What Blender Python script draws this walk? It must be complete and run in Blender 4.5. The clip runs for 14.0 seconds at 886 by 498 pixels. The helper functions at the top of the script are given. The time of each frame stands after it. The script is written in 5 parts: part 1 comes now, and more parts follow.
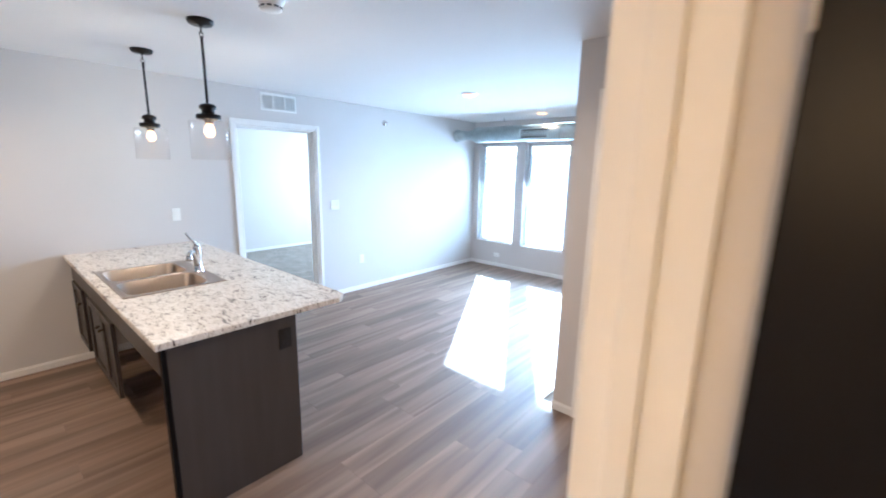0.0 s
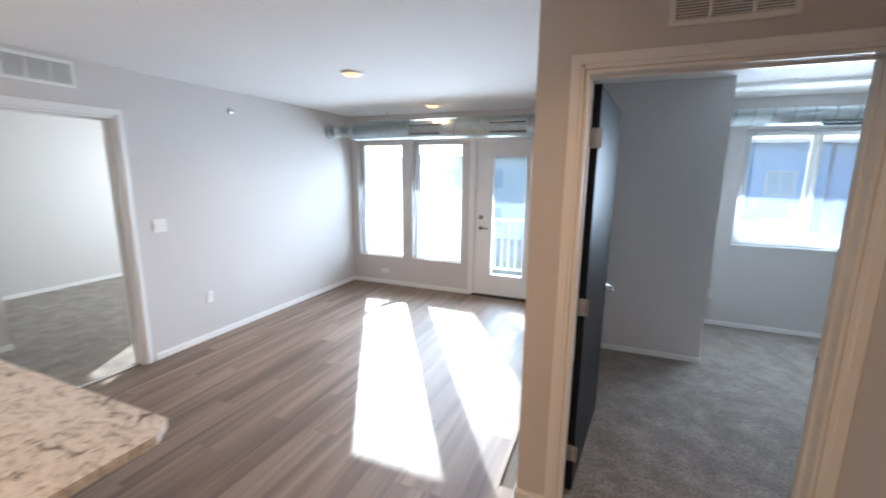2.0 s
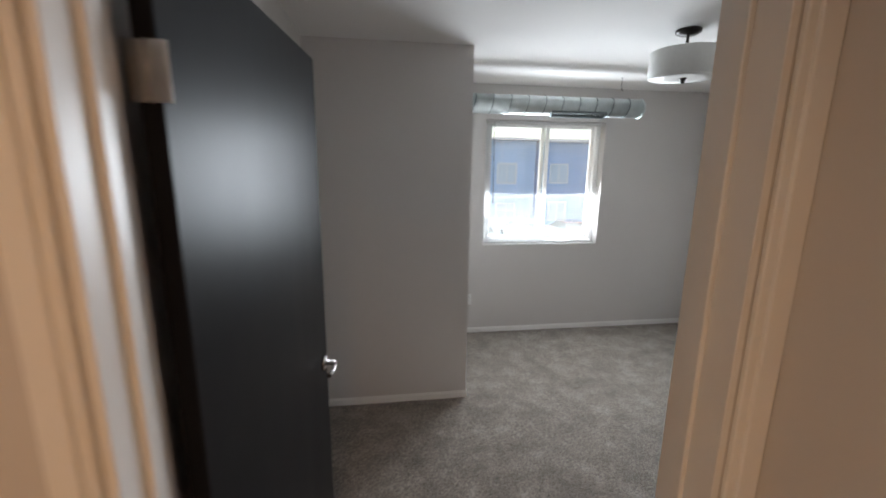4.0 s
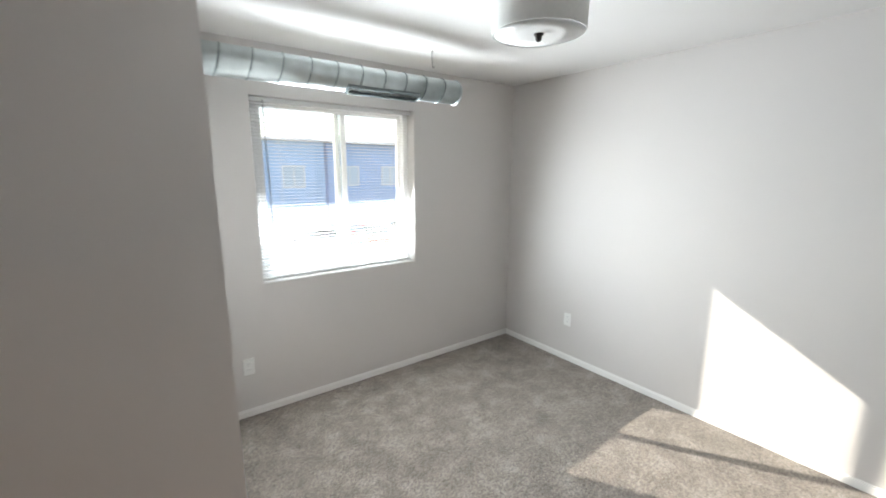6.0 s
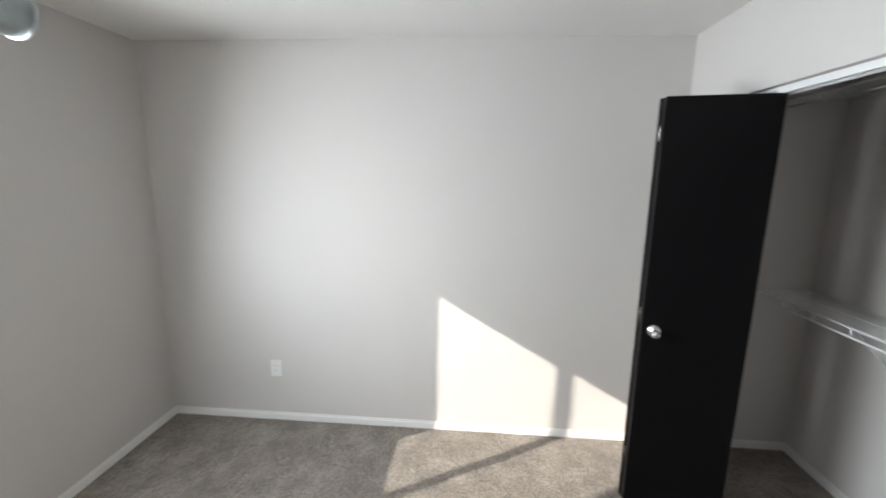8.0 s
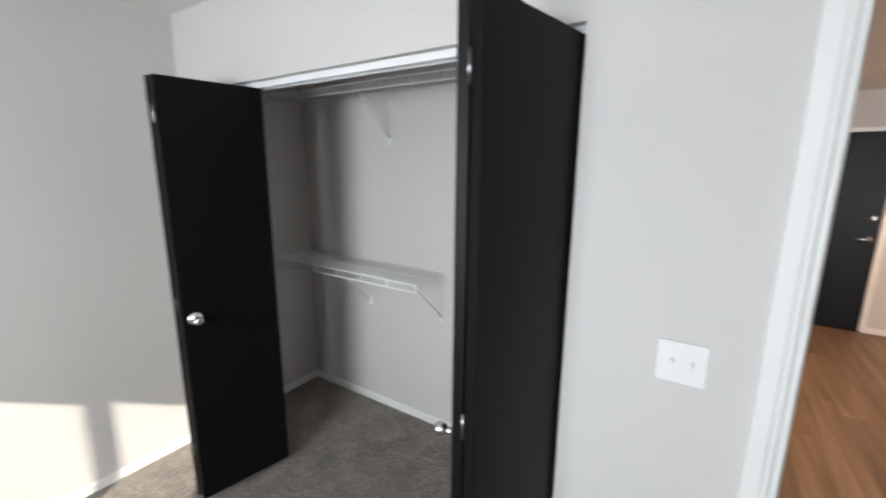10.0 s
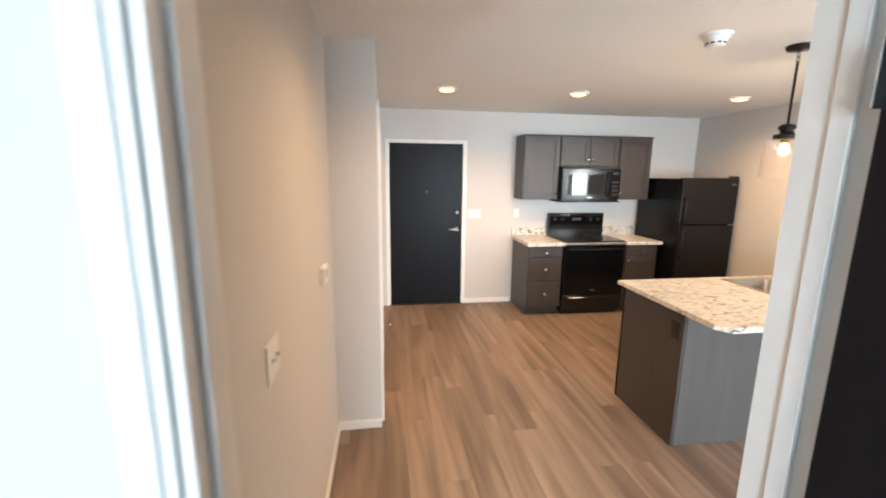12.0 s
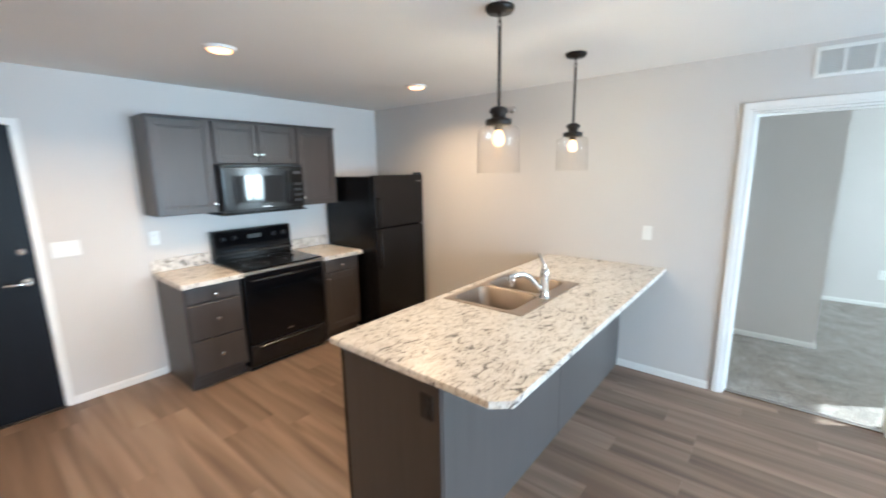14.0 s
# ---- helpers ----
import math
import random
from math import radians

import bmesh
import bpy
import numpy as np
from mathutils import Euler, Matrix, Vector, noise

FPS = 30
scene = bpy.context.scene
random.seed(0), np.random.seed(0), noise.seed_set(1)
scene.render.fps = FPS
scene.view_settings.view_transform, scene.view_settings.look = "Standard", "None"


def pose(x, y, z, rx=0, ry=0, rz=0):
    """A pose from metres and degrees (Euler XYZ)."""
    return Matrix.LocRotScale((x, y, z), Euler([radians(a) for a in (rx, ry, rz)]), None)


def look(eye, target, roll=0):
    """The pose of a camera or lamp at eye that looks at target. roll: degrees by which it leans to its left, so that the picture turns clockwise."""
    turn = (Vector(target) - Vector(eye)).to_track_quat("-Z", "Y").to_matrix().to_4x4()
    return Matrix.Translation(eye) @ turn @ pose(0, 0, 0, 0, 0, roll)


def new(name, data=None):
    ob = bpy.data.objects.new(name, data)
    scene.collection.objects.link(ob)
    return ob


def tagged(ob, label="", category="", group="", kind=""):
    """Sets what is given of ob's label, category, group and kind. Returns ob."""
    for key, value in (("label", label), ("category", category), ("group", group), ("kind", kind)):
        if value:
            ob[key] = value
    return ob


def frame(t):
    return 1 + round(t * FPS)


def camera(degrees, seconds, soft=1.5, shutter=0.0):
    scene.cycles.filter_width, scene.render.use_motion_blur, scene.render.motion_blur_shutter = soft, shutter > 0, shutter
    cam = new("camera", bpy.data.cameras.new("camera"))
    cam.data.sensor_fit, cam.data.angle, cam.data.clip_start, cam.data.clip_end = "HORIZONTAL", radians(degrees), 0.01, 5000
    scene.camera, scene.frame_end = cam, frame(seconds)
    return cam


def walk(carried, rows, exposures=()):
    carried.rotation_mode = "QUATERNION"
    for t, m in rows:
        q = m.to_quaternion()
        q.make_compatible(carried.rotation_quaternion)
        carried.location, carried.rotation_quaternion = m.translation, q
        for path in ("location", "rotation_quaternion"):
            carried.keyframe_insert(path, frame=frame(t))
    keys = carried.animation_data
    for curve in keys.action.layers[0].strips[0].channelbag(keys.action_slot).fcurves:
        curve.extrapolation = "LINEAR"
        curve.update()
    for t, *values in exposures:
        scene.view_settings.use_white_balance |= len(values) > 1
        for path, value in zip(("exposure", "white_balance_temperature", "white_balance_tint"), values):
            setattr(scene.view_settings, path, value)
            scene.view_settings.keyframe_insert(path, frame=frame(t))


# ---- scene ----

# ---- the camera and its walk ----
cam = camera(94.6, 14.0, soft=1.8, shutter=0.4)
PATH = [
    (0, (1.13, -2.54, 1.676), (-0.155, -1.058, 1.284), 1.2),
    (0.5, (0.882, -2.44, 1.674), (-0.502, -1.048, 1.291), 1.3),
    (1, (0.657, -2.298, 1.682), (-0.647, -0.826, 1.313), 1.0),
    (1.5, (0.448, -2.119, 1.69), (-0.622, -0.468, 1.329), 0.5),
    (2, (0.341, -1.871, 1.676), (-0.406, -0.053, 1.302), 0.6),
    (2.5, (0.368, -1.552, 1.673), (-0.051, 0.366, 1.293), 0.9),
    (3, (0.396, -1.238, 1.685), (0.265, 0.718, 1.287), 0.9),
    (3.5, (0.449, -0.913, 1.712), (0.554, 1.042, 1.304), 1.0),
    (3.7, (0.504, -0.761, 1.7), (0.683, 1.189, 1.294), 0.9),
    (5.8, (0.912, 0.398, 1.696), (1.98, 2.045, 1.313), 0.2),
    (6, (0.942, 0.512, 1.678), (2.116, 2.085, 1.296), 0.2),
    (6.5, (1.024, 0.814, 1.699), (2.445, 2.166, 1.31), 0.4),
    (7, (1.151, 1.023, 1.698), (2.805, 2.076, 1.301), 0.6),
    (7.2, (1.221, 1.091, 1.7), (2.964, 1.993, 1.311), 0.7),
    (9.3, (1.467, 1.41, 1.674), (3.056, 0.255, 1.299), 0.6),
    (9.5, (1.445, 1.385, 1.672), (2.904, 0.071, 1.293), 0.5),
    (10, (1.373, 1.309, 1.673), (2.443, -0.334, 1.277), 0.5),
    (10.5, (1.281, 1.216, 1.673), (1.921, -0.638, 1.282), 0.6),
    (11, (1.158, 1.079, 1.683), (1.428, -0.865, 1.301), 0.7),
    (11.5, (1.025, 0.895, 1.703), (0.991, -1.07, 1.327), 0.7),
    (12, (0.916, 0.628, 1.696), (0.628, -1.317, 1.329), 0.6),
    (12.5, (0.815, 0.311, 1.71), (0.282, -1.582, 1.348), 0.4),
    (13, (0.67, 0.013, 1.72), (-0.131, -1.784, 1.362), -0.1),
    (13.5, (0.506, -0.269, 1.69), (-0.637, -1.869, 1.322), -0.5),
    (14, (0.271, -0.499, 1.707), (-1.245, -1.748, 1.329), -0.9),
]
EXPOSURES = [(0.0, 2.2, 4600, 1), (0.5, 2.03, 5050, 6), (1.0, 1.9, 5300, 6), (2.0, 1.58, 5600, 7), (2.5, 1.42, 5800, 8), (3.0, 1.2, 6100, 10), (3.7, 1.22, 6700, 12),
             (5.8, 1.82, 6900, 10), (7.2, 1.65, 6900, 11), (9.3, 1.6, 6900, 11), (10.0, 1.62, 6900, 11), (10.5, 1.82, 7050, 11), (11.0, 2.12, 7200, 11), (11.5, 2.25, 7000, 9), (12.5, 2.45, 5100, -4), (13.2, 2.38, 4850, -9), (14.0, 2.24, 5150, -3)]
walk(cam, [(t, look(eye, target, roll)) for t, eye, target, roll in PATH], EXPOSURES)

# ---- world, sun, large lights ----
SUN_DIR = Vector((0.605, -1.0, -0.575)).normalized()
world = bpy.data.worlds.new("world")
scene.world = world
world.use_nodes = True
wn = world.node_tree.nodes
sky = wn.new("ShaderNodeTexSky")
sky.sky_type = "NISHITA"
sky.sun_disc = False
sky.sun_elevation = math.asin(-SUN_DIR.z)
sky.sun_rotation = math.atan2(-SUN_DIR.x, -SUN_DIR.y)
world.node_tree.links.new(sky.outputs[0], wn["Background"].inputs[0])
wn["Background"].inputs[1].default_value = 0.12

sun_data = bpy.data.lights.new("sun", "SUN")
sun_data.energy = 5.0
sun_data.angle = radians(0.53)
sun_data.color = (1.0, 0.965, 0.89)
sun = new("sun", sun_data)
sun.matrix_world = look((0, 0, 0), SUN_DIR)


DOWNLIGHT, PENDANT, BATH_LIGHT = 4.6, 2.2, 9.0


def window_light(name, x, z, w, h, watts, y=3.368, spread=125, dip=0.25, tone=(0.80, 0.90, 1.0)):
    """The sky's light that comes in at one opening of the north wall."""
    d = bpy.data.lights.new(name, "AREA")
    d.shape, d.size, d.size_y, d.energy, d.color = "RECTANGLE", w, h, watts, tone
    d.spread = radians(spread)
    ob = new(name, d)
    ob.matrix_world = look((x, y, z), (x, y - 1, z - dip))
    return ob


window_light("window_skylight", -2.805, 1.245, 0.70, 1.60, 9, 3.432, 130)
window_light("window_skylight", -1.905, 1.245, 0.70, 1.60, 19, 3.432, 130)
window_light("window_skylight", -0.895, 1.085, 0.42, 1.55, 12, 3.43, 125)
window_light("window_skylight", 2.16, 1.52, 1.15, 1.05, 32, 3.368, 160, 0.25, (0.79, 0.895, 1.0))
window_light("window_skylight", -5.15, 1.52, 1.15, 1.15, 35, 3.368, 165, 0.25, (0.96, 0.96, 0.92))

# ---- materials ----
MATS = {}


def mat(name, color, rough=0.6, metal=0.0, var=0.06, scale=6.0, bump=0.0, bscale=200.0, spec=0.5, coat=0.0, rand=0.0, stretch=(1, 1, 1)):
    """A plain surface with a slow tone drift, a fine grain and relief. rand: tone by object."""
    m = bpy.data.materials.new(name)
    m.use_nodes = True
    nt = m.node_tree
    b = nt.nodes["Principled BSDF"]
    b.inputs["Roughness"].default_value = rough
    b.inputs["Metallic"].default_value = metal
    b.inputs["Specular IOR Level"].default_value = spec
    b.inputs["Coat Weight"].default_value = coat
    tc = nt.nodes.new("ShaderNodeTexCoord")
    mp = nt.nodes.new("ShaderNodeMapping")
    mp.inputs["Scale"].default_value = stretch
    nt.links.new(tc.outputs["Object"], mp.inputs["Vector"])
    n1 = nt.nodes.new("ShaderNodeTexNoise")
    n1.inputs["Scale"].default_value = scale
    n1.inputs["Detail"].default_value = 6.0
    nt.links.new(mp.outputs[0], n1.inputs["Vector"])
    mr = nt.nodes.new("ShaderNodeMapRange")
    mr.inputs["To Min"].default_value = 1 - var
    mr.inputs["To Max"].default_value = 1 + var
    mr.inputs["From Min"].default_value = 0.25
    mr.inputs["From Max"].default_value = 0.75
    nt.links.new(n1.outputs["Fac"], mr.inputs["Value"])
    tone = mr.outputs[0]
    if rand:
        oi = nt.nodes.new("ShaderNodeObjectInfo")
        r2 = nt.nodes.new("ShaderNodeMapRange")
        r2.inputs["To Min"].default_value = 1 - rand
        r2.inputs["To Max"].default_value = 1 + rand
        nt.links.new(oi.outputs["Random"], r2.inputs["Value"])
        mul = nt.nodes.new("ShaderNodeMath")
        mul.operation = "MULTIPLY"
        nt.links.new(tone, mul.inputs[0])
        nt.links.new(r2.outputs[0], mul.inputs[1])
        tone = mul.outputs[0]
    vm = nt.nodes.new("ShaderNodeVectorMath")
    vm.operation = "SCALE"
    vm.inputs[0].default_value = color
    nt.links.new(tone, vm.inputs["Scale"])
    nt.links.new(vm.outputs[0], b.inputs["Base Color"])
    rr = nt.nodes.new("ShaderNodeMapRange")
    rr.inputs["To Min"].default_value = max(0.02, rough * 0.88)
    rr.inputs["To Max"].default_value = min(1.0, rough * 1.12)
    nt.links.new(n1.outputs["Fac"], rr.inputs["Value"])
    nt.links.new(rr.outputs[0], b.inputs["Roughness"])
    if bump:
        n2 = nt.nodes.new("ShaderNodeTexNoise")
        n2.inputs["Scale"].default_value = bscale
        n2.inputs["Detail"].default_value = 4.0
        nt.links.new(mp.outputs[0], n2.inputs["Vector"])
        bp = nt.nodes.new("ShaderNodeBump")
        bp.inputs["Strength"].default_value = bump
        bp.inputs["Distance"].default_value = 0.004
        nt.links.new(n2.outputs["Fac"], bp.inputs["Height"])
        nt.links.new(bp.outputs[0], b.inputs["Normal"])
    MATS[name] = m
    return m


def ramp_node(nt, fac, stops):
    r = nt.nodes.new("ShaderNodeValToRGB")
    e = r.color_ramp.elements
    while len(e) < len(stops):
        e.new(0.5)
    for i, (p, c) in enumerate(stops):
        e[i].position, e[i].color = p, (*c, 1)
    nt.links.new(fac, r.inputs["Fac"])
    return r.outputs["Color"]


def glow(name, color, strength):
    m = bpy.data.materials.new(name)
    m.use_nodes = True
    b = m.node_tree.nodes["Principled BSDF"]
    b.inputs["Base Color"].default_value = (*color, 1)
    b.inputs["Emission Color"].default_value = (*color, 1)
    b.inputs["Emission Strength"].default_value = strength
    MATS[name] = m
    return m


def glass_mat(name, tint=(1, 1, 1), mirror=0.05, rough=0.0, ripple=0.0, edge=0.90, haze=0.0):
    """Clear glass: a weak mirror over a clear pane; ripple: upright waves of hand-made glass; haze: glare over the
    view, put into the pane as a pale veil.
    """
    m = bpy.data.materials.new(name)
    m.use_nodes = True
    nt = m.node_tree
    nt.nodes.remove(nt.nodes["Principled BSDF"])
    tr = nt.nodes.new("ShaderNodeBsdfTransparent")
    tr.inputs[0].default_value = (*tint, 1)
    gl = nt.nodes.new("ShaderNodeBsdfGlossy")
    gl.inputs["Roughness"].default_value = rough
    lw = nt.nodes.new("ShaderNodeLayerWeight")
    lw.inputs["Blend"].default_value = 0.5
    pw = nt.nodes.new("ShaderNodeMath")
    pw.operation = "POWER"
    pw.inputs[1].default_value = 4.0
    nt.links.new(lw.outputs["Facing"], pw.inputs[0])
    mr = nt.nodes.new("ShaderNodeMapRange")
    mr.inputs["To Min"].default_value = mirror
    mr.inputs["To Max"].default_value = edge
    nt.links.new(pw.outputs[0], mr.inputs["Value"])
    if ripple:
        tc = nt.nodes.new("ShaderNodeTexCoord")
        mp = nt.nodes.new("ShaderNodeMapping")
        mp.inputs["Scale"].default_value = (1, 1, 0.12)
        nt.links.new(tc.outputs["Object"], mp.inputs["Vector"])
        nz = nt.nodes.new("ShaderNodeTexNoise")
        nz.inputs["Scale"].default_value = 45.0
        nt.links.new(mp.outputs[0], nz.inputs["Vector"])
        bp = nt.nodes.new("ShaderNodeBump")
        bp.inputs["Strength"].default_value = ripple
        bp.inputs["Distance"].default_value = 0.006
        nt.links.new(nz.outputs["Fac"], bp.inputs["Height"])
        nt.links.new(bp.outputs[0], gl.inputs["Normal"])
    mx = nt.nodes.new("ShaderNodeMixShader")
    nt.links.new(mr.outputs[0], mx.inputs[0])
    nt.links.new(tr.outputs[0], mx.inputs[1])
    nt.links.new(gl.outputs[0], mx.inputs[2])
    out = mx.outputs[0]
    if haze:
        # glare haze over the view, put into the pane as a translucent share
        veil = nt.nodes.new("ShaderNodeBsdfTranslucent")
        veil.inputs[0].default_value = (0.86, 0.90, 0.90, 1)
        veil_noise = nt.nodes.new("ShaderNodeTexNoise")
        veil_noise.inputs["Scale"].default_value = 3.0
        veil_noise.inputs["Detail"].default_value = 5.0
        amount = nt.nodes.new("ShaderNodeMapRange")
        amount.inputs["To Min"].default_value = haze * 0.5
        amount.inputs["To Max"].default_value = haze * 1.5
        nt.links.new(veil_noise.outputs["Fac"], amount.inputs["Value"])
        hazed = nt.nodes.new("ShaderNodeMixShader")
        nt.links.new(amount.outputs[0], hazed.inputs[0])
        nt.links.new(out, hazed.inputs[1])
        nt.links.new(veil.outputs[0], hazed.inputs[2])
        out = hazed.outputs[0]
    nt.links.new(out, nt.nodes["Material Output"].inputs["Surface"])
    MATS[name] = m
    return m


def plank_mat(name):
    """Grey-brown vinyl plank, grain along y, each plank with its own tone."""
    m = bpy.data.materials.new(name)
    m.use_nodes = True
    nt = m.node_tree
    b = nt.nodes["Principled BSDF"]
    tc = nt.nodes.new("ShaderNodeTexCoord")
    oi = nt.nodes.new("ShaderNodeObjectInfo")
    sh = nt.nodes.new("ShaderNodeVectorMath")
    sh.operation = "MULTIPLY"
    sh.inputs[1].default_value = (7.0, 0.42, 1.0)
    nt.links.new(tc.outputs["Object"], sh.inputs[0])
    ad = nt.nodes.new("ShaderNodeVectorMath")
    ad.operation = "ADD"
    sc = nt.nodes.new("ShaderNodeVectorMath")
    sc.operation = "SCALE"
    sc.inputs[0].default_value = (37.0, 53.0, 11.0)
    nt.links.new(oi.outputs["Random"], sc.inputs["Scale"])
    nt.links.new(sh.outputs[0], ad.inputs[0])
    nt.links.new(sc.outputs[0], ad.inputs[1])
    n1 = nt.nodes.new("ShaderNodeTexNoise")
    n1.inputs["Scale"].default_value = 1.6
    n1.inputs["Detail"].default_value = 8.0
    n1.inputs["Roughness"].default_value = 0.44
    n1.inputs["Distortion"].default_value = 0.6
    nt.links.new(ad.outputs[0], n1.inputs["Vector"])
    col = ramp_node(nt, n1.outputs["Fac"], [(0.28, (0.110, 0.072, 0.050)), (0.44, (0.165, 0.113, 0.080)), (0.58, (0.218, 0.156, 0.114)), (0.78, (0.280, 0.209, 0.157))])
    mr = nt.nodes.new("ShaderNodeMapRange")
    mr.inputs["To Min"].default_value = 0.86
    mr.inputs["To Max"].default_value = 1.13
    nt.links.new(oi.outputs["Random"], mr.inputs["Value"])
    vm = nt.nodes.new("ShaderNodeVectorMath")
    vm.operation = "SCALE"
    nt.links.new(col, vm.inputs[0])
    nt.links.new(mr.outputs[0], vm.inputs["Scale"])
    nt.links.new(vm.outputs[0], b.inputs["Base Color"])
    n2 = nt.nodes.new("ShaderNodeTexNoise")
    n2.inputs["Scale"].default_value = 9.0
    n2.inputs["Detail"].default_value = 6.0
    nt.links.new(ad.outputs[0], n2.inputs["Vector"])
    rr = nt.nodes.new("ShaderNodeMapRange")
    rr.inputs["To Min"].default_value = 0.40
    rr.inputs["To Max"].default_value = 0.58
    nt.links.new(n2.outputs["Fac"], rr.inputs["Value"])
    nt.links.new(rr.outputs[0], b.inputs["Roughness"])
    bp = nt.nodes.new("ShaderNodeBump")
    bp.inputs["Strength"].default_value = 0.12
    bp.inputs["Distance"].default_value = 0.002
    nt.links.new(n2.outputs["Fac"], bp.inputs["Height"])
    nt.links.new(bp.outputs[0], b.inputs["Normal"])
    MATS[name] = m
    return m


def carpet_mat(name):
    """Grey-brown cut pile with brushed light and dark patches."""
    m = bpy.data.materials.new(name)
    m.use_nodes = True
    nt = m.node_tree
    b = nt.nodes["Principled BSDF"]
    b.inputs["Roughness"].default_value = 0.95
    b.inputs["Specular IOR Level"].default_value = 0.1
    b.inputs["Sheen Weight"].default_value = 0.25
    tc = nt.nodes.new("ShaderNodeTexCoord")
    big = nt.nodes.new("ShaderNodeTexNoise")
    big.inputs["Scale"].default_value = 5.5
    big.inputs["Detail"].default_value = 10.0
    big.inputs["Roughness"].default_value = 0.66
    big.inputs["Distortion"].default_value = 0.15
    nt.links.new(tc.outputs["Object"], big.inputs["Vector"])
    fine = nt.nodes.new("ShaderNodeTexNoise")
    fine.inputs["Scale"].default_value = 80.0
    fine.inputs["Detail"].default_value = 6.0
    fine.inputs["Roughness"].default_value = 0.75
    nt.links.new(tc.outputs["Object"], fine.inputs["Vector"])
    c1 = ramp_node(nt, big.outputs["Fac"], [(0.34, (0.152, 0.126, 0.107)), (0.50, (0.205, 0.174, 0.147)), (0.66, (0.278, 0.242, 0.209))])
    mr = nt.nodes.new("ShaderNodeMapRange")
    mr.inputs["From Min"].default_value = 0.39
    mr.inputs["From Max"].default_value = 0.61
    mr.inputs["To Min"].default_value = 0.50
    mr.inputs["To Max"].default_value = 1.52
    nt.links.new(fine.outputs["Fac"], mr.inputs["Value"])
    vm = nt.nodes.new("ShaderNodeVectorMath")
    vm.operation = "SCALE"
    nt.links.new(c1, vm.inputs[0])
    nt.links.new(mr.outputs[0], vm.inputs["Scale"])
    nt.links.new(vm.outputs[0], b.inputs["Base Color"])
    bp = nt.nodes.new("ShaderNodeBump")
    bp.inputs["Strength"].default_value = 0.9
    bp.inputs["Distance"].default_value = 0.01
    nt.links.new(fine.outputs["Fac"], bp.inputs["Height"])
    nt.links.new(bp.outputs[0], b.inputs["Normal"])
    MATS[name] = m
    return m


def stone_mat(name):
    """Cream laminate with brown and black stone flecks."""
    m = bpy.data.materials.new(name)
    m.use_nodes = True
    nt = m.node_tree
    b = nt.nodes["Principled BSDF"]
    b.inputs["Roughness"].default_value = 0.32
    tc = nt.nodes.new("ShaderNodeTexCoord")
    mp = nt.nodes.new("ShaderNodeMapping")
    mp.inputs["Rotation"].default_value = (0, 0, 0.5)
    mp.inputs["Scale"].default_value = (1.0, 2.1, 1.0)
    nt.links.new(tc.outputs["Object"], mp.inputs["Vector"])
    a = nt.nodes.new("ShaderNodeTexNoise")
    a.inputs["Scale"].default_value = 11.5
    a.inputs["Detail"].default_value = 9.0
    a.inputs["Roughness"].default_value = 0.68
    a.inputs["Distortion"].default_value = 1.4
    nt.links.new(mp.outputs[0], a.inputs["Vector"])
    col = ramp_node(nt, a.outputs["Fac"], [(0.315, (0.032, 0.028, 0.026)), (0.39, (0.14, 0.118, 0.105)), (0.42, (0.52, 0.475, 0.42)), (0.54, (0.65, 0.615, 0.565)), (0.72, (0.72, 0.70, 0.66))])
    f = nt.nodes.new("ShaderNodeTexNoise")
    f.inputs["Scale"].default_value = 42.0
    f.inputs["Detail"].default_value = 5.0
    f.inputs["Roughness"].default_value = 0.6
    f.inputs["Distortion"].default_value = 0.8
    nt.links.new(mp.outputs[0], f.inputs["Vector"])
    fl = ramp_node(nt, f.outputs["Fac"], [(0.33, (0.22, 0.20, 0.19)), (0.385, (0.72, 0.69, 0.67)), (0.43, (1.0, 1.0, 1.0)), (0.8, (1.06, 1.06, 1.06))])
    mu = nt.nodes.new("ShaderNodeVectorMath")
    mu.operation = "MULTIPLY"
    nt.links.new(col, mu.inputs[0])
    nt.links.new(fl, mu.inputs[1])
    nt.links.new(mu.outputs[0], b.inputs["Base Color"])
    MATS[name] = m
    return m


mat("wall_paint", (0.60, 0.575, 0.555), 0.82, var=0.02, scale=1.2, bump=0.10, bscale=90)
mat("ceiling_paint", (0.78, 0.77, 0.755), 0.85, var=0.02, scale=1.5, bump=0.25, bscale=60)
mat("trim_white", (0.80, 0.79, 0.77), 0.38, var=0.02, scale=8, bump=0.02, bscale=60)
mat("door_black", (0.008, 0.0085, 0.011), 0.36, spec=0.12, var=0.12, scale=9, bump=0.05, bscale=120, stretch=(1, 1, 0.15))
mat("closet_door", (0.0045, 0.004, 0.0045), 0.5, spec=0.14, var=0.12, scale=9, bump=0.05, bscale=120, stretch=(1, 1, 0.15))
mat("cabinet_stain", (0.050, 0.042, 0.039), 0.38, var=0.16, scale=14, bump=0.06, bscale=150, stretch=(1, 1, 0.1))
mat("panel_stain", (0.078, 0.070, 0.067), 0.42, var=0.14, scale=16, bump=0.06, bscale=150, stretch=(1, 1, 0.08))
mat("appliance_black", (0.006, 0.006, 0.007), 0.16, var=0.1, scale=10)
mat("fridge_black", (0.006, 0.006, 0.007), 0.26, spec=0.25, var=0.06, scale=20)
mat("glass_black", (0.004, 0.004, 0.005), 0.05, spec=0.28, var=0.05, scale=10)
mat("oven_window", (0.004, 0.004, 0.005), 0.05, spec=0.6, var=0.05, scale=10)
mat("burner_mark", (0.035, 0.035, 0.037), 0.3, var=0.1, scale=20)
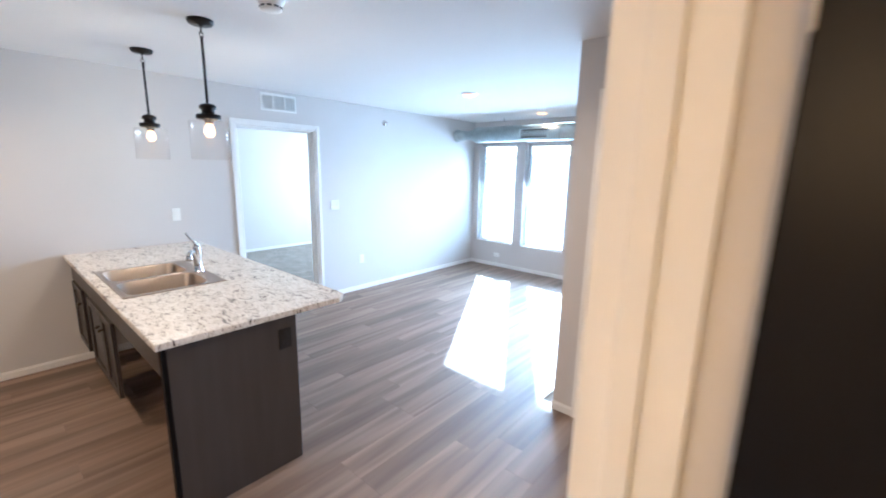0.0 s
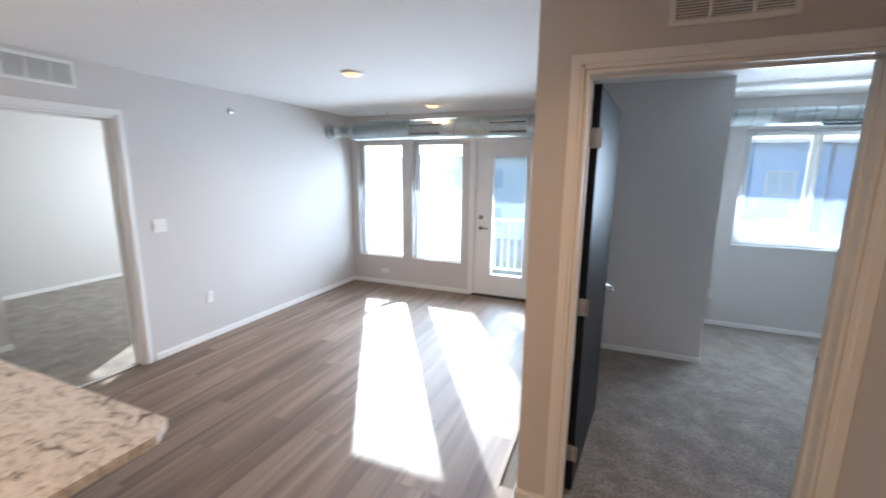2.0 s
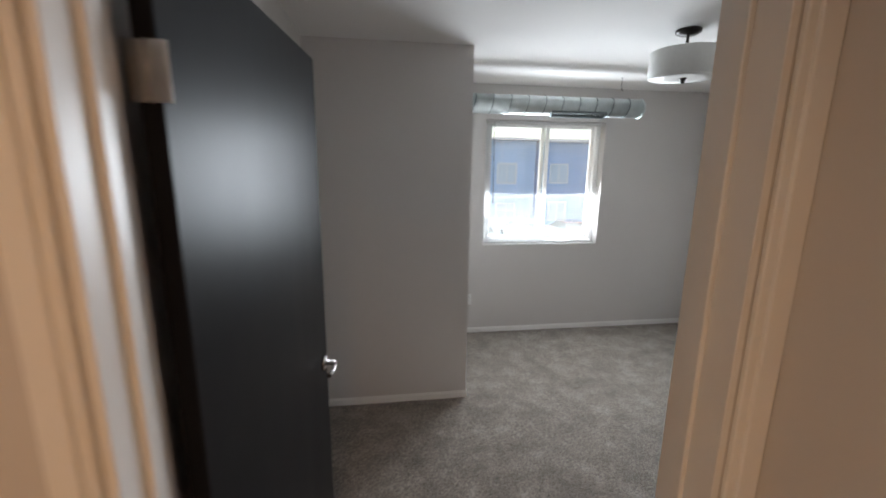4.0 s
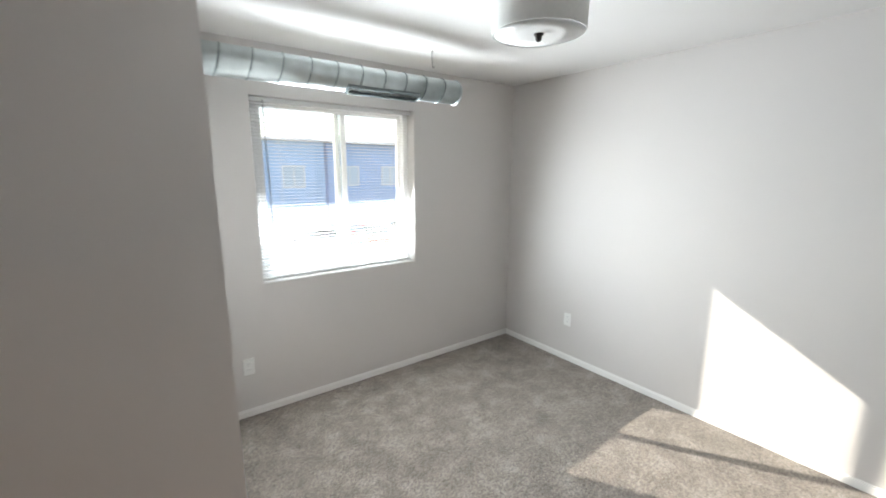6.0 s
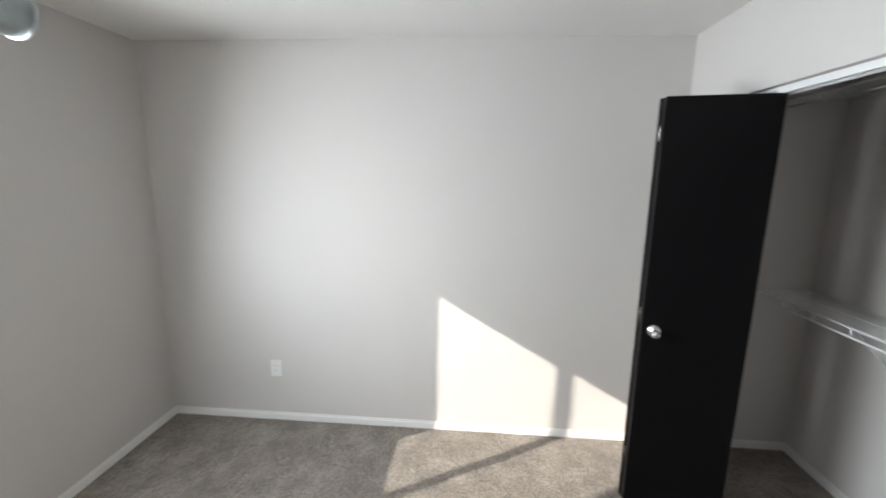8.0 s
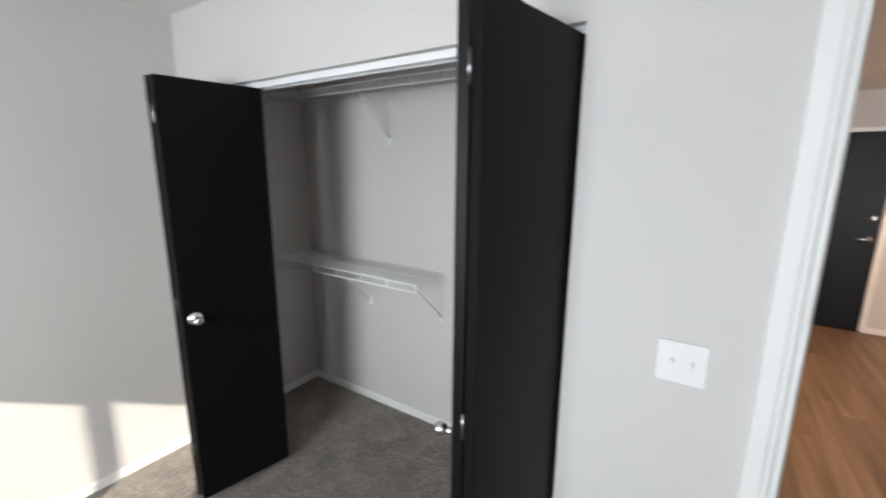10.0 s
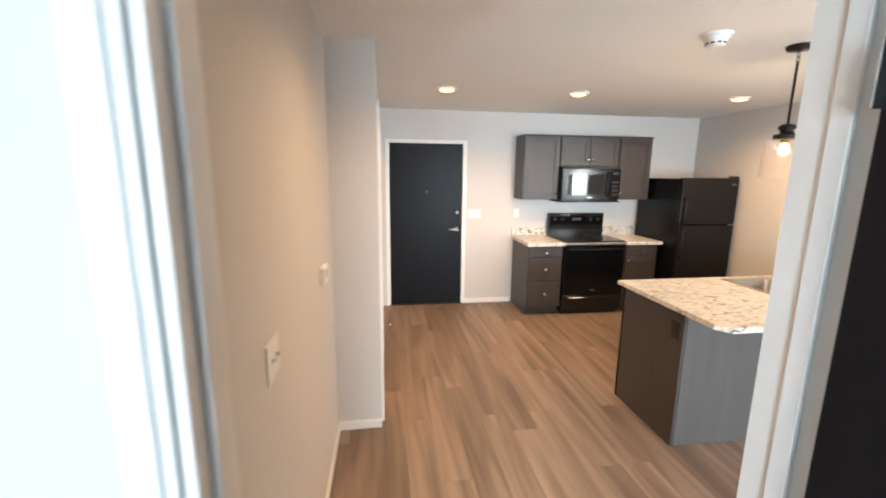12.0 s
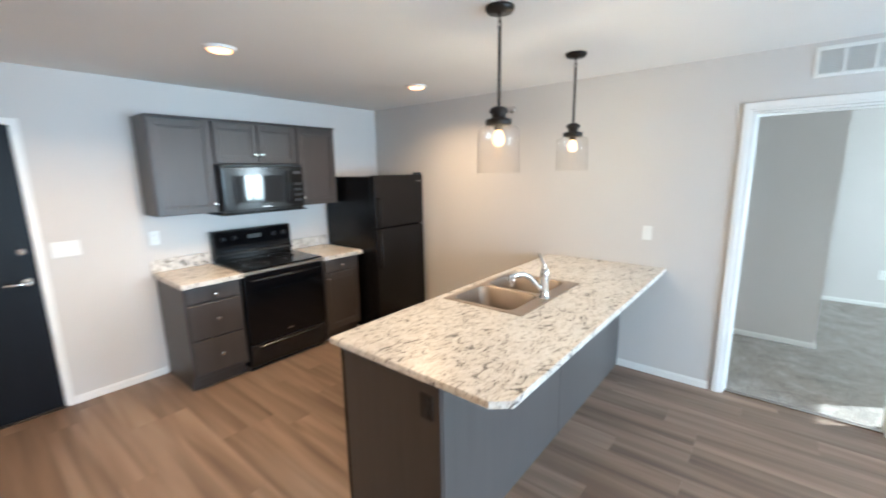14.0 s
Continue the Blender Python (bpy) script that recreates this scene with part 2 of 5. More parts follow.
mat("steel", (0.38, 0.325, 0.275), 0.32, 1.0, var=0.06, scale=30, stretch=(1, 14, 1))
mat("chrome", (0.80, 0.80, 0.80), 0.10, 1.0, var=0.03, scale=10)
mat("nickel", (0.50, 0.48, 0.46), 0.26, 1.0, var=0.06, scale=30)
mat("galvanised", (0.50, 0.55, 0.55), 0.42, 1.0, var=0.14, scale=14, bump=0.05, bscale=40)
mat("seam_metal", (0.17, 0.20, 0.205), 0.4, 0.9, var=0.1, scale=30)
mat("bronze", (0.020, 0.016, 0.014), 0.42, 0.6, var=0.15, scale=30)
mat("plastic_white", (0.78, 0.78, 0.76), 0.40, var=0.02, scale=10)
mat("plastic_black", (0.010, 0.010, 0.011), 0.4, var=0.1, scale=10)
mat("wire_white", (0.80, 0.80, 0.80), 0.35, var=0.02, scale=10)
mat("vinyl_white", (0.78, 0.79, 0.80), 0.35, var=0.02, scale=6)
mat("slat_white", (0.62, 0.62, 0.61), 0.45, var=0.03, scale=6)
mat("grille_dark", (0.05, 0.05, 0.055), 0.5, var=0.1, scale=20)
mat("shade_fabric", (0.74, 0.75, 0.73), 0.8, var=0.03, scale=60, bump=0.1, bscale=500)
mat("subfloor", (0.10, 0.085, 0.07), 0.9, var=0.15, scale=8)
mat("asphalt", (0.17, 0.165, 0.16), 0.95, spec=0.05, var=0.2, scale=1.5, bump=0.3, bscale=30)
mat("siding_blue", (0.42, 0.62, 0.92), 0.7, var=0.06, scale=1.0)
mat("siding_pale", (0.80, 0.87, 0.92), 0.7, var=0.06, scale=1.0)
mat("siding_navy", (0.34, 0.52, 0.86), 0.7, var=0.06, scale=1.0)
mat("pane_far", (0.50, 0.62, 0.76), 0.3, var=0.1, scale=0.6)
mat("siding_grey", (0.42, 0.44, 0.46), 0.7, var=0.06, scale=1.0)
mat("roof_dark", (0.20, 0.21, 0.24), 0.85, var=0.2, scale=3.0)
mat("grass", (0.09, 0.13, 0.045), 0.95, var=0.4, scale=3, bump=0.4, bscale=40)
mat("car_red", (0.42, 0.05, 0.02), 0.25, var=0.03, scale=3, coat=0.6)
mat("car_white", (0.72, 0.72, 0.72), 0.25, var=0.03, scale=3, coat=0.6)
mat("car_dark", (0.05, 0.06, 0.08), 0.25, var=0.03, scale=3, coat=0.6)
mat("rubber", (0.02, 0.02, 0.02), 0.8, var=0.1, scale=20)
mat("deck_wood", (0.46, 0.42, 0.37), 0.8, var=0.2, scale=6, stretch=(1, 8, 1))
plank_mat("plank")
carpet_mat("carpet")
stone_mat("stone_laminate")
glass_mat("clear_glass")
glass_mat("shade_glass", (0.995, 0.99, 0.985), 0.045, 0.03, 0.0, 0.45)
# the washed-out glare of the outdoor view is mixed into these panes
glass_mat("window_glass", (0.90, 0.92, 0.915), haze=0.018)
glow("lamp_warm", (1.0, 0.46, 0.17), 0.95)
glow("sconce_glow", (1.0, 0.66, 0.36), 5.0)
glow("bulb_warm", (1.0, 0.50, 0.17), 1.1)


# ---- mesh helpers ----
def box(bm, x0, x1, y0, y1, z0, z1, bevel=0.0, seg=1):
    """One box in bm, with rounded edges where bevel is set."""
    r = bmesh.ops.create_cube(bm, size=1.0)
    vs = r["verts"]
    bmesh.ops.transform(bm, matrix=Matrix.Translation(((x0 + x1) / 2, (y0 + y1) / 2, (z0 + z1) / 2)) @ Matrix.Diagonal((x1 - x0, y1 - y0, z1 - z0, 1)), verts=vs)
    if bevel:
        es = list({e for v in vs for e in v.link_edges})
        bmesh.ops.bevel(bm, geom=es, offset=bevel, segments=seg, profile=0.5, affect="EDGES")
    return vs


def lathe(bm, profile, m=None, n=24, cap=True):
    """A turned shape about z from (radius, height) pairs, laid at the pose m."""
    m = m or Matrix()
    rings = []
    for r, z in profile:
        rings.append([bm.verts.new(m @ Vector((r * math.cos(2 * math.pi * i / n), r * math.sin(2 * math.pi * i / n), z))) for i in range(n)])
    for a, b in zip(rings, rings[1:]):
        for i in range(n):
            f = bm.faces.new((a[i], a[(i + 1) % n], b[(i + 1) % n], b[i]))
            f.smooth = True
    if cap:
        for ring in (rings[0], rings[-1]):
            if profile[0 if ring is rings[0] else -1][0] > 1e-5:
                bm.faces.new(ring if ring is rings[-1] else ring[::-1])


def tube(bm, pts, r, n=8, cap=True):
    """A round bar along the points."""
    pts = [Vector(p) for p in pts]
    rings = []
    for i, p in enumerate(pts):
        d = (pts[min(i + 1, len(pts) - 1)] - pts[max(i - 1, 0)]).normalized()
        up = Vector((0, 0, 1)) if abs(d.z) < 0.95 else Vector((1, 0, 0))
        a = d.cross(up).normalized()
        b = a.cross(d)
        rings.append([bm.verts.new(p + r * (a * math.cos(2 * math.pi * k / n) + b * math.sin(2 * math.pi * k / n))) for k in range(n)])
    for u, v in zip(rings, rings[1:]):
        for k in range(n):
            f = bm.faces.new((u[k], u[(k + 1) % n], v[(k + 1) % n], v[k]))
            f.smooth = True
    if cap:
        bm.faces.new(rings[0][::-1])
        bm.faces.new(rings[-1])


def mesh_of(name, bm, material):
    bmesh.ops.recalc_face_normals(bm, faces=bm.faces)
    me = bpy.data.meshes.new(name)
    bm.to_mesh(me)
    bm.free()
    me.materials.append(MATS[material] if isinstance(material, str) else material)
    return me


def part(name, bm, material, parent=None, label=""):
    """Links bm as one mesh, under a thing or a part, in the parent's own frame."""
    ob = new(name, mesh_of(name, bm, material))
    if parent is not None:
        ob.parent = parent
    if label:
        tagged(ob, label)
    return ob


def boxpart(name, dims, material, parent=None, bevel=0.0, label="", seg=1):
    bm = bmesh.new()
    box(bm, *dims, bevel=bevel, seg=seg)
    return part(name, bm, material, parent, label)


def thing(name, label, category, m=None, group=""):
    """An empty at the base of a thing, whose parts are its children."""
    ob = new(name)
    ob.empty_display_size = 0.1
    if m is not None:
        ob.matrix_world = m
    return tagged(ob, label, category, group)


def structure(ob, label, category):
    return tagged(ob, label, category, kind="structure")


def wall(name, axis, a0, a1, u0, u1, z0, z1, holes=(), material="wall_paint", label="", category="wall"):
    """A wall from a0 to a1 in thickness along axis, u0 to u1 along its length, with holes (u0, u1, z0, z1) through it."""
    us = sorted({u0, u1, *[h[0] for h in holes], *[h[1] for h in holes]})
    zs = sorted({z0, z1, *[h[2] for h in holes], *[h[3] for h in holes]})
    us, zs = [u for u in us if u0 <= u <= u1], [z for z in zs if z0 <= z <= z1]

    def solid(i, j):
        if not (0 <= i < len(us) - 1 and 0 <= j < len(zs) - 1):
            return False
        u, z = (us[i] + us[i + 1]) / 2, (zs[j] + zs[j + 1]) / 2
        return not any(h[0] < u < h[1] and h[2] < z < h[3] for h in holes)

    bm = bmesh.new()
    made = {}

    def v(a, u, z):
        key = (a, u, z)
        if key not in made:
            made[key] = bm.verts.new((a, u, z) if axis == "x" else (u, a, z))
        return made[key]

    for i in range(len(us) - 1):
        for j in range(len(zs) - 1):
            if not solid(i, j):
                continue
            p, q, s, t = us[i], us[i + 1], zs[j], zs[j + 1]
            for a in (a0, a1):
                bm.faces.new((v(a, p, s), v(a, q, s), v(a, q, t), v(a, p, t)))
            for di, dj, (c, d) in ((-1, 0, ((p, s), (p, t))), (1, 0, ((q, s), (q, t))), (0, -1, ((p, s), (q, s))), (0, 1, ((p, t), (q, t)))):
                if not solid(i + di, j + dj):
                    bm.faces.new((v(a0, *c), v(a0, *d), v(a1, *d), v(a1, *c)))
    return structure(part(name, bm, material), label or "light greige painted drywall wall", category)


# ---- the large structure ----
W, S, N, E, H = -3.285, -4.49, 3.34, 3.87, 2.44
FAR_W = -6.68
WIN1, WIN2 = (-3.17, -2.44, 0.415, 2.075), (-2.275, -1.535, 0.415, 2.075)
PATIO = (-1.37, -0.42, 0.0, 2.075)
BWIN = (1.56, 2.76, 0.92, 2.125)
RWIN = (-5.75, -4.55, 0.92, 2.125)
BED_DOOR = (0.201, 1.169, 0.0, 2.088)
CLOSET = (1.698, 3.52, 0.0, 2.05)
ROOM_DOOR = (-0.693, 0.198, 0.0, 2.06)
ENTRY = (-0.095, 0.845, 0.0, 2.06)
BATH = (-3.06, -2.03, 0.0, 2.06)

wall("wall_north", "y", N, N + 0.17, FAR_W - 0.12, E + 0.12, -0.1, H, [WIN1, WIN2, PATIO, BWIN, RWIN], label="light greige painted outside wall with windows and patio door")
wall("wall_west", "x", W - 0.12, W, S, N, 0, H, [ROOM_DOOR])
wall("wall_south", "y", S - 0.12, S, FAR_W - 0.12, E + 0.12, -0.1, H, [ENTRY])
wall("wall_east", "x", E, E + 0.12, S, N, -0.1, H)
wall("wall_far_west", "x", FAR_W - 0.12, FAR_W, S, N, -0.1, H)
wall("wall_partition", "x", 0.0, 0.12, 0.13, N, 0, H)
wall("wall_bedroom_south", "y", 0.0, 0.13, 0.0, E, 0, H, [BED_DOOR, CLOSET])
wall("wall_chase", "y", 2.166, N, 0.12, 1.17, 0, H)
wall("wall_closet_back", "y", -0.81, -0.69, 1.47, E, 0, H)
wall("wall_hall", "x", 1.23, 1.47, -1.91, 0.0, 0, H)
wall("wall_jog", "y", -2.03, -1.91, 0.945, 1.47, 0, H)
wall("wall_bath_north", "y", -2.03, -1.91, 1.47, E, 0, H)
wall("wall_bath_west", "x", 0.945, 1.066, S, -2.03, 0, H, [BATH])
wall("wall_room_closet", "x", -4.82, -4.70, -1.6, -0.105, 0, H)
wall("wall_room_south", "y", -1.72, -1.6, FAR_W, W - 0.12, 0, H)

bm = bmesh.new()
box(bm, FAR_W - 0.12, E + 0.12, S - 0.12, N + 0.17, H, H + 0.2)
structure(part("ceiling", bm, "ceiling_paint"), "white textured drywall ceiling", "ceiling")
bm = bmesh.new()
box(bm, FAR_W - 0.12, E + 0.12, S - 0.12, N + 0.17, -0.3, -0.1)
box(bm, W - 0.06, E, S, N, -0.1, -0.012)
structure(part("floor", bm, "subfloor"), "dark subfloor under the vinyl planks", "floor")

# ---- floors ----
def carpet_piece(name, x0, x1, y0, y1, label):
    """A carpet laid wall to wall, with a softly uneven pile."""
    nx, ny = max(2, int((x1 - x0) / 0.06)), max(2, int((y1 - y0) / 0.06))
    bm = bmesh.new()
    g = [[bm.verts.new((x0 + (x1 - x0) * i / nx, y0 + (y1 - y0) * j / ny, 0.010 + 0.003 * noise.noise(Vector((i * 0.37, j * 0.37, 0))))) for j in range(ny + 1)] for i in range(nx + 1)]
    for i in range(nx):
        for j in range(ny):
            f = bm.faces.new((g[i][j], g[i + 1][j], g[i + 1][j + 1], g[i][j + 1]))
            f.smooth = True
    return structure(part(name, bm, "carpet"), label, "carpet")


carpet_piece("floor_carpet", 0.12, E, 0.06, N, "grey-brown cut-pile carpet in the bedroom")
carpet_piece("floor_carpet", 1.47, E, -0.69, 0.06, "grey-brown cut-pile carpet in the closet")
carpet_piece("floor_carpet", FAR_W, W - 0.06, -1.6, N, "grey-brown cut-pile carpet in the next bedroom")


# ---- baseboards ----
def baseboard(axis, face, side, u0, u1):
    """A skirting on the wall's face; side: +1 or -1, the way it stands proud along axis."""
    bm = bmesh.new()
    a, b = sorted((face, face + side * 0.012))
    c, d = sorted((face, face + side * 0.007))
    for (p, q, z0, z1) in ((a, b, 0.0, 0.050), (c, d, 0.050, 0.062)):
        box(bm, *((p, q, u0, u1) if axis == "x" else (u0, u1, p, q)), z0, z1, bevel=0.0015)
    return structure(part("baseboard", bm, "trim_white"), "white painted baseboard along the wall", "baseboard")


for args in (("x", W, 1, ROOM_DOOR[1] + 0.09, N), ("x", W, 1, -1.46, ROOM_DOOR[0] - 0.09), ("x", W, 1, S, -1.5),
             ("y", N, -1, W, PATIO[0] - 0.06), ("y", N, -1, PATIO[1] + 0.06, 0.0), ("x", 0.0, -1, 0.0, N),
             ("y", 0.0, -1, 0.0, 0.140), ("x", 1.23, -1, -1.91, 0.0), ("y", -1.91, 1, 0.945, 1.218),
             ("x", 0.945, -1, S, BATH[0] - 0.075), ("y", S, 1, -0.75, ENTRY[0] - 0.04), ("y", S, 1, -3.28, -3.2),
             ("x", 0.12, 1, 0.13, 2.166), ("y", 2.166, -1, 0.12, 1.17), ("x", 1.17, 1, 2.166, N), ("y", N, -1, 1.17, E),
             ("x", E, -1, 0.13, N), ("y", 0.13, 1, 1.231, CLOSET[0]), ("y", 0.13, 1, CLOSET[1], E), ("y", -0.69, 1, 1.47, E),
             ("x", E, -1, -0.69, 0.0), ("x", 1.47, 1, -0.69, 0.0), ("x", FAR_W, 1, -1.6, N), ("x", -4.70, 1, -1.6, -0.105),
             ("y", N, -1, FAR_W, W - 0.12), ("y", -0.105, 1, -4.82, -4.70)):
    baseboard(*args)


# ---- doors ----
def casing(bm, axis, face, side, u0, u1, top, w=0.060):
    """A flat casing with a lower inner bead round an opening, on one face of its wall."""
    def strip(p0, p1, z0, z1, t):
        a, b = sorted((face, face + side * t))
        box(bm, *((a, b, p0, p1) if axis == "x" else (p0, p1, a, b)), z0, z1, bevel=0.003, seg=2)
    strip(u0 - w, u0 - 0.020, 0.0, top + w, 0.018)
    strip(u1 + 0.020, u1 + w, 0.0, top + w, 0.018)
    strip(u0 - 0.021, u1 + 0.021, top + 0.020, top + w, 0.0178)
    strip(u0 - 0.030, u0 - 0.004, 0.0, top + 0.012, 0.011)
    strip(u1 + 0.004, u1 + 0.030, 0.0, top + 0.012, 0.011)
    strip(u0 - 0.004, u1 + 0.004, top + 0.004, top + 0.030, 0.0108)


def doorway(name, axis, a0, a1, hole, label, sides=(-1, 1), stop_at=None):
    """The white jambs, stops and casings of an opening in a wall from a0 to a1."""
    d = structure(new(name), label, "door frame")
    u0, u1, _, top = hole
    bm = bmesh.new()
    for p, q, z0, z1 in ((u0, u0 + 0.014, 0, top), (u1 - 0.014, u1, 0, top), (u0 + 0.014, u1 - 0.014, top - 0.014, top)):
        box(bm, *((a0 - 0.002, a1 + 0.002, p, q) if axis == "x" else (p, q, a0 - 0.002, a1 + 0.002)), z0, z1, bevel=0.001)
    part("jamb", bm, "trim_white", d)
    if stop_at is not None:
        bm = bmesh.new()
        for p, q, z0, z1 in ((u0 + 0.014, u0 + 0.025, 0, top - 0.014), (u1 - 0.025, u1 - 0.014, 0, top - 0.014), (u0 + 0.025, u1 - 0.025, top - 0.025, top - 0.014)):
            box(bm, *((stop_at - 0.017, stop_at + 0.017, p, q) if axis == "x" else (p, q, stop_at - 0.017, stop_at + 0.017)), z0, z1, bevel=0.002)
        part("door_stop", bm, "trim_white", d)
    for s in sides:
        bm = bmesh.new()
        casing(bm, axis, a0 if s < 0 else a1, s, u0, u1, top)
        part("casing", bm, "trim_white", d)
    return d


def knob(bm, m, r=0.026):
    """A round door knob on its rose, out along z of m."""
    lathe(bm, [(0.030, 0.0), (0.030, 0.006), (0.026, 0.010), (0.011, 0.012), (0.010, 0.032), (r * 0.8, 0.038), (r, 0.050), (r * 0.9, 0.060), (r * 0.5, 0.066), (0.0001, 0.067)], m, 20)


def lever(bm, m, reach=0.11, up=False):
    """A lever handle on a rose, out along z of m, its arm along x."""
    lathe(bm, [(0.030, 0.0), (0.030, 0.008), (0.026, 0.012), (0.012, 0.014), (0.011, 0.048)], m, 20)
    tube(bm, [m @ Vector(p) for p in ((0, 0, 0.045), (0.02, 0, 0.05), (reach * 0.6, 0.002, 0.05), (reach, -0.004, 0.048))], 0.0085, 10)


def hinge_part(parent, m, name="hinge"):
    """A butt hinge: two leaves and the knuckle, standing along z."""
    bm = bmesh.new()
    box(bm, -0.032, -0.002, -0.0015, 0.0015, -0.045, 0.045, bevel=0.0008)
    box(bm, 0.002, 0.032, -0.0015, 0.0015, -0.045, 0.045, bevel=0.0008)
    lathe(bm, [(0.0055, -0.047), (0.0055, 0.047)], Matrix.Translation((0, -0.004, 0)), 10)
    for v in bm.verts:
        v.co = m @ v.co
    return part(name, bm, "nickel", parent, "brushed nickel butt hinge")


def door_leaf(name, label, width, height, material, m, knob_r=True, thick=0.035, lever_on=False, parent=None):
    """A flush slab, hinged at its own z axis and reaching along x, thick along y."""
    d = thing(name, label, "door", m)
    bm = bmesh.new()
    box(bm, 0.003, width, -thick, 0.0, 0.012, height, bevel=0.002)
    part("slab", bm, material, d)
    for s, y in ((1, 0.0), (-1, -thick)):
        bm = bmesh.new()
        mm = Matrix.Translation((width - 0.065, y, 0.93)) @ Euler((radians(-90 * s), 0, 0)).to_matrix().to_4x4()
        if lever_on:
            lever(bm, mm @ Euler((0, 0, radians(180))).to_matrix().to_4x4())
        else:
            knob(bm, mm)
        part("handle", bm, "nickel", d, "brushed nickel door handle")
    bm = bmesh.new()
    box(bm, width - 0.0005, width + 0.0012, -thick / 2 - 0.012, -thick / 2 + 0.012, 0.90, 0.96, bevel=0.0004)
    part("latch_plate", bm, "nickel", d)
    for z in (0.23, 1.03, 1.83):
        hinge_part(d, pose(0.004, -thick / 2, z, 0, 0, 90))
    return d


doorway("door_1", "y", 0.0, 0.13, BED_DOOR, "white painted door frame of the bedroom, door standing open", stop_at=0.075)
door_leaf("bedroom_door", "black flush bedroom door standing wide open against the room", 0.91, 2.062, "door_black", pose(0.226, 0.150, 0, 0, 0, 84.5), lever_on=True)
doorway("door_2", "x", W - 0.12, W, ROOM_DOOR, "white painted door frame of the next bedroom, standing open", stop_at=W - 0.075)
doorway("door_3", "x", 0.945, 1.066, BATH, "white painted door frame of the bathroom, standing open", stop_at=1.002)
door_leaf("bathroom_door", "black flush bathroom door standing wide open into the bathroom", 0.90, 2.03, "door_black", pose(1.112, -2.044, 0, 0, 0, 1.5), lever_on=True)

# strike plates on the jambs
for name, dims in (("strike_plate", (1.1535, 1.1552, 0.098, 0.126, 0.89, 0.96)), ("strike_plate", (1.024, 1.052, BATH[0] + 0.0140, BATH[0] + 0.0156, 0.91, 0.98)), ("strike_plate", (W - 0.11, W - 0.085, 0.1825, 0.1842, 0.91, 0.98))):
    tagged(boxpart(name, dims, "nickel", bevel=0.0005), "brushed nickel strike plate set in the white door jamb", "strike plate")

# thresholds
tagged(boxpart("threshold_strip", (BED_DOOR[0] + 0.014, BED_DOOR[1] - 0.014, 0.035, 0.075, 0.0, 0.014), "nickel", bevel=0.004), "metal strip between vinyl planks and bedroom carpet", "threshold")
tagged(boxpart("threshold_strip", (W - 0.075, W - 0.035, ROOM_DOOR[0] + 0.014, ROOM_DOOR[1] - 0.014, 0.0, 0.014), "nickel", bevel=0.004), "metal strip between vinyl planks and next bedroom's carpet", "threshold")
tagged(boxpart("threshold_strip", (1.018, 1.048, BATH[0] + 0.014, BATH[1] - 0.014, 0.0, 0.008), "bronze", bevel=0.003), "dark strip across the bathroom doorway floor", "threshold")

# entry door
entry = thing("entry_door", "charcoal flush entry door, closed, in the kitchen wall", "door")
e0, e1, _, e2 = ENTRY
bm = bmesh.new()
for p in ((e0 - 0.035, e0 + 0.012, 0, e2 + 0.03), (e1 - 0.012, e1 + 0.035, 0, e2 + 0.03), (e0 + 0.012, e1 - 0.012, e2 - 0.012, e2 + 0.03)):
    box(bm, p[0], p[1], S - 0.10, S + 0.012, p[2], p[3], bevel=0.003)
part("frame", bm, "trim_white", entry, "white painted metal frame")
slab = boxpart("slab", (e0 + 0.015, e1 - 0.015, S - 0.05, S - 0.006, 0.012, e2 - 0.015), "door_black", entry, 0.002)
bm = bmesh.new()
lathe(bm, [(0.030, 0), (0.030, 0.008), (0.022, 0.014), (0.020, 0.020), (0.0001, 0.021)], pose(e0 + 0.075, S - 0.006, 1.20, -90, 0, 0), 20)
box(bm, e0 + 0.070, e0 + 0.080, S + 0.012, S + 0.028, 1.182, 1.218, bevel=0.003)
part("deadbolt", bm, "chrome", slab, "polished deadbolt turn")
bm = bmesh.new()
lever(bm, pose(e0 + 0.075, S - 0.006, 0.985, -90, 0, 0), 0.115)
part("handle", bm, "chrome", slab, "polished lever handle")
bm = bmesh.new()
lathe(bm, [(0.011, 0), (0.011, 0.003), (0.006, 0.005), (0.0001, 0.004)], pose(0.37, S - 0.006, 1.46, -90, 0, 0), 14)
part("peephole", bm, "nickel", slab, "small brass-ringed peephole")
for z in (0.23, 1.03, 1.80):
    bm = bmesh.new()
    lathe(bm, [(0.007, z - 0.05), (0.007, z + 0.05)], Matrix.Translation((e1 - 0.010, S + 0.001, 0)), 10)
    part("hinge", bm, "nickel", entry)
boxpart("threshold", (e0, e1, S - 0.10, S + 0.02, 0.0, 0.012), "bronze", entry, 0.004)


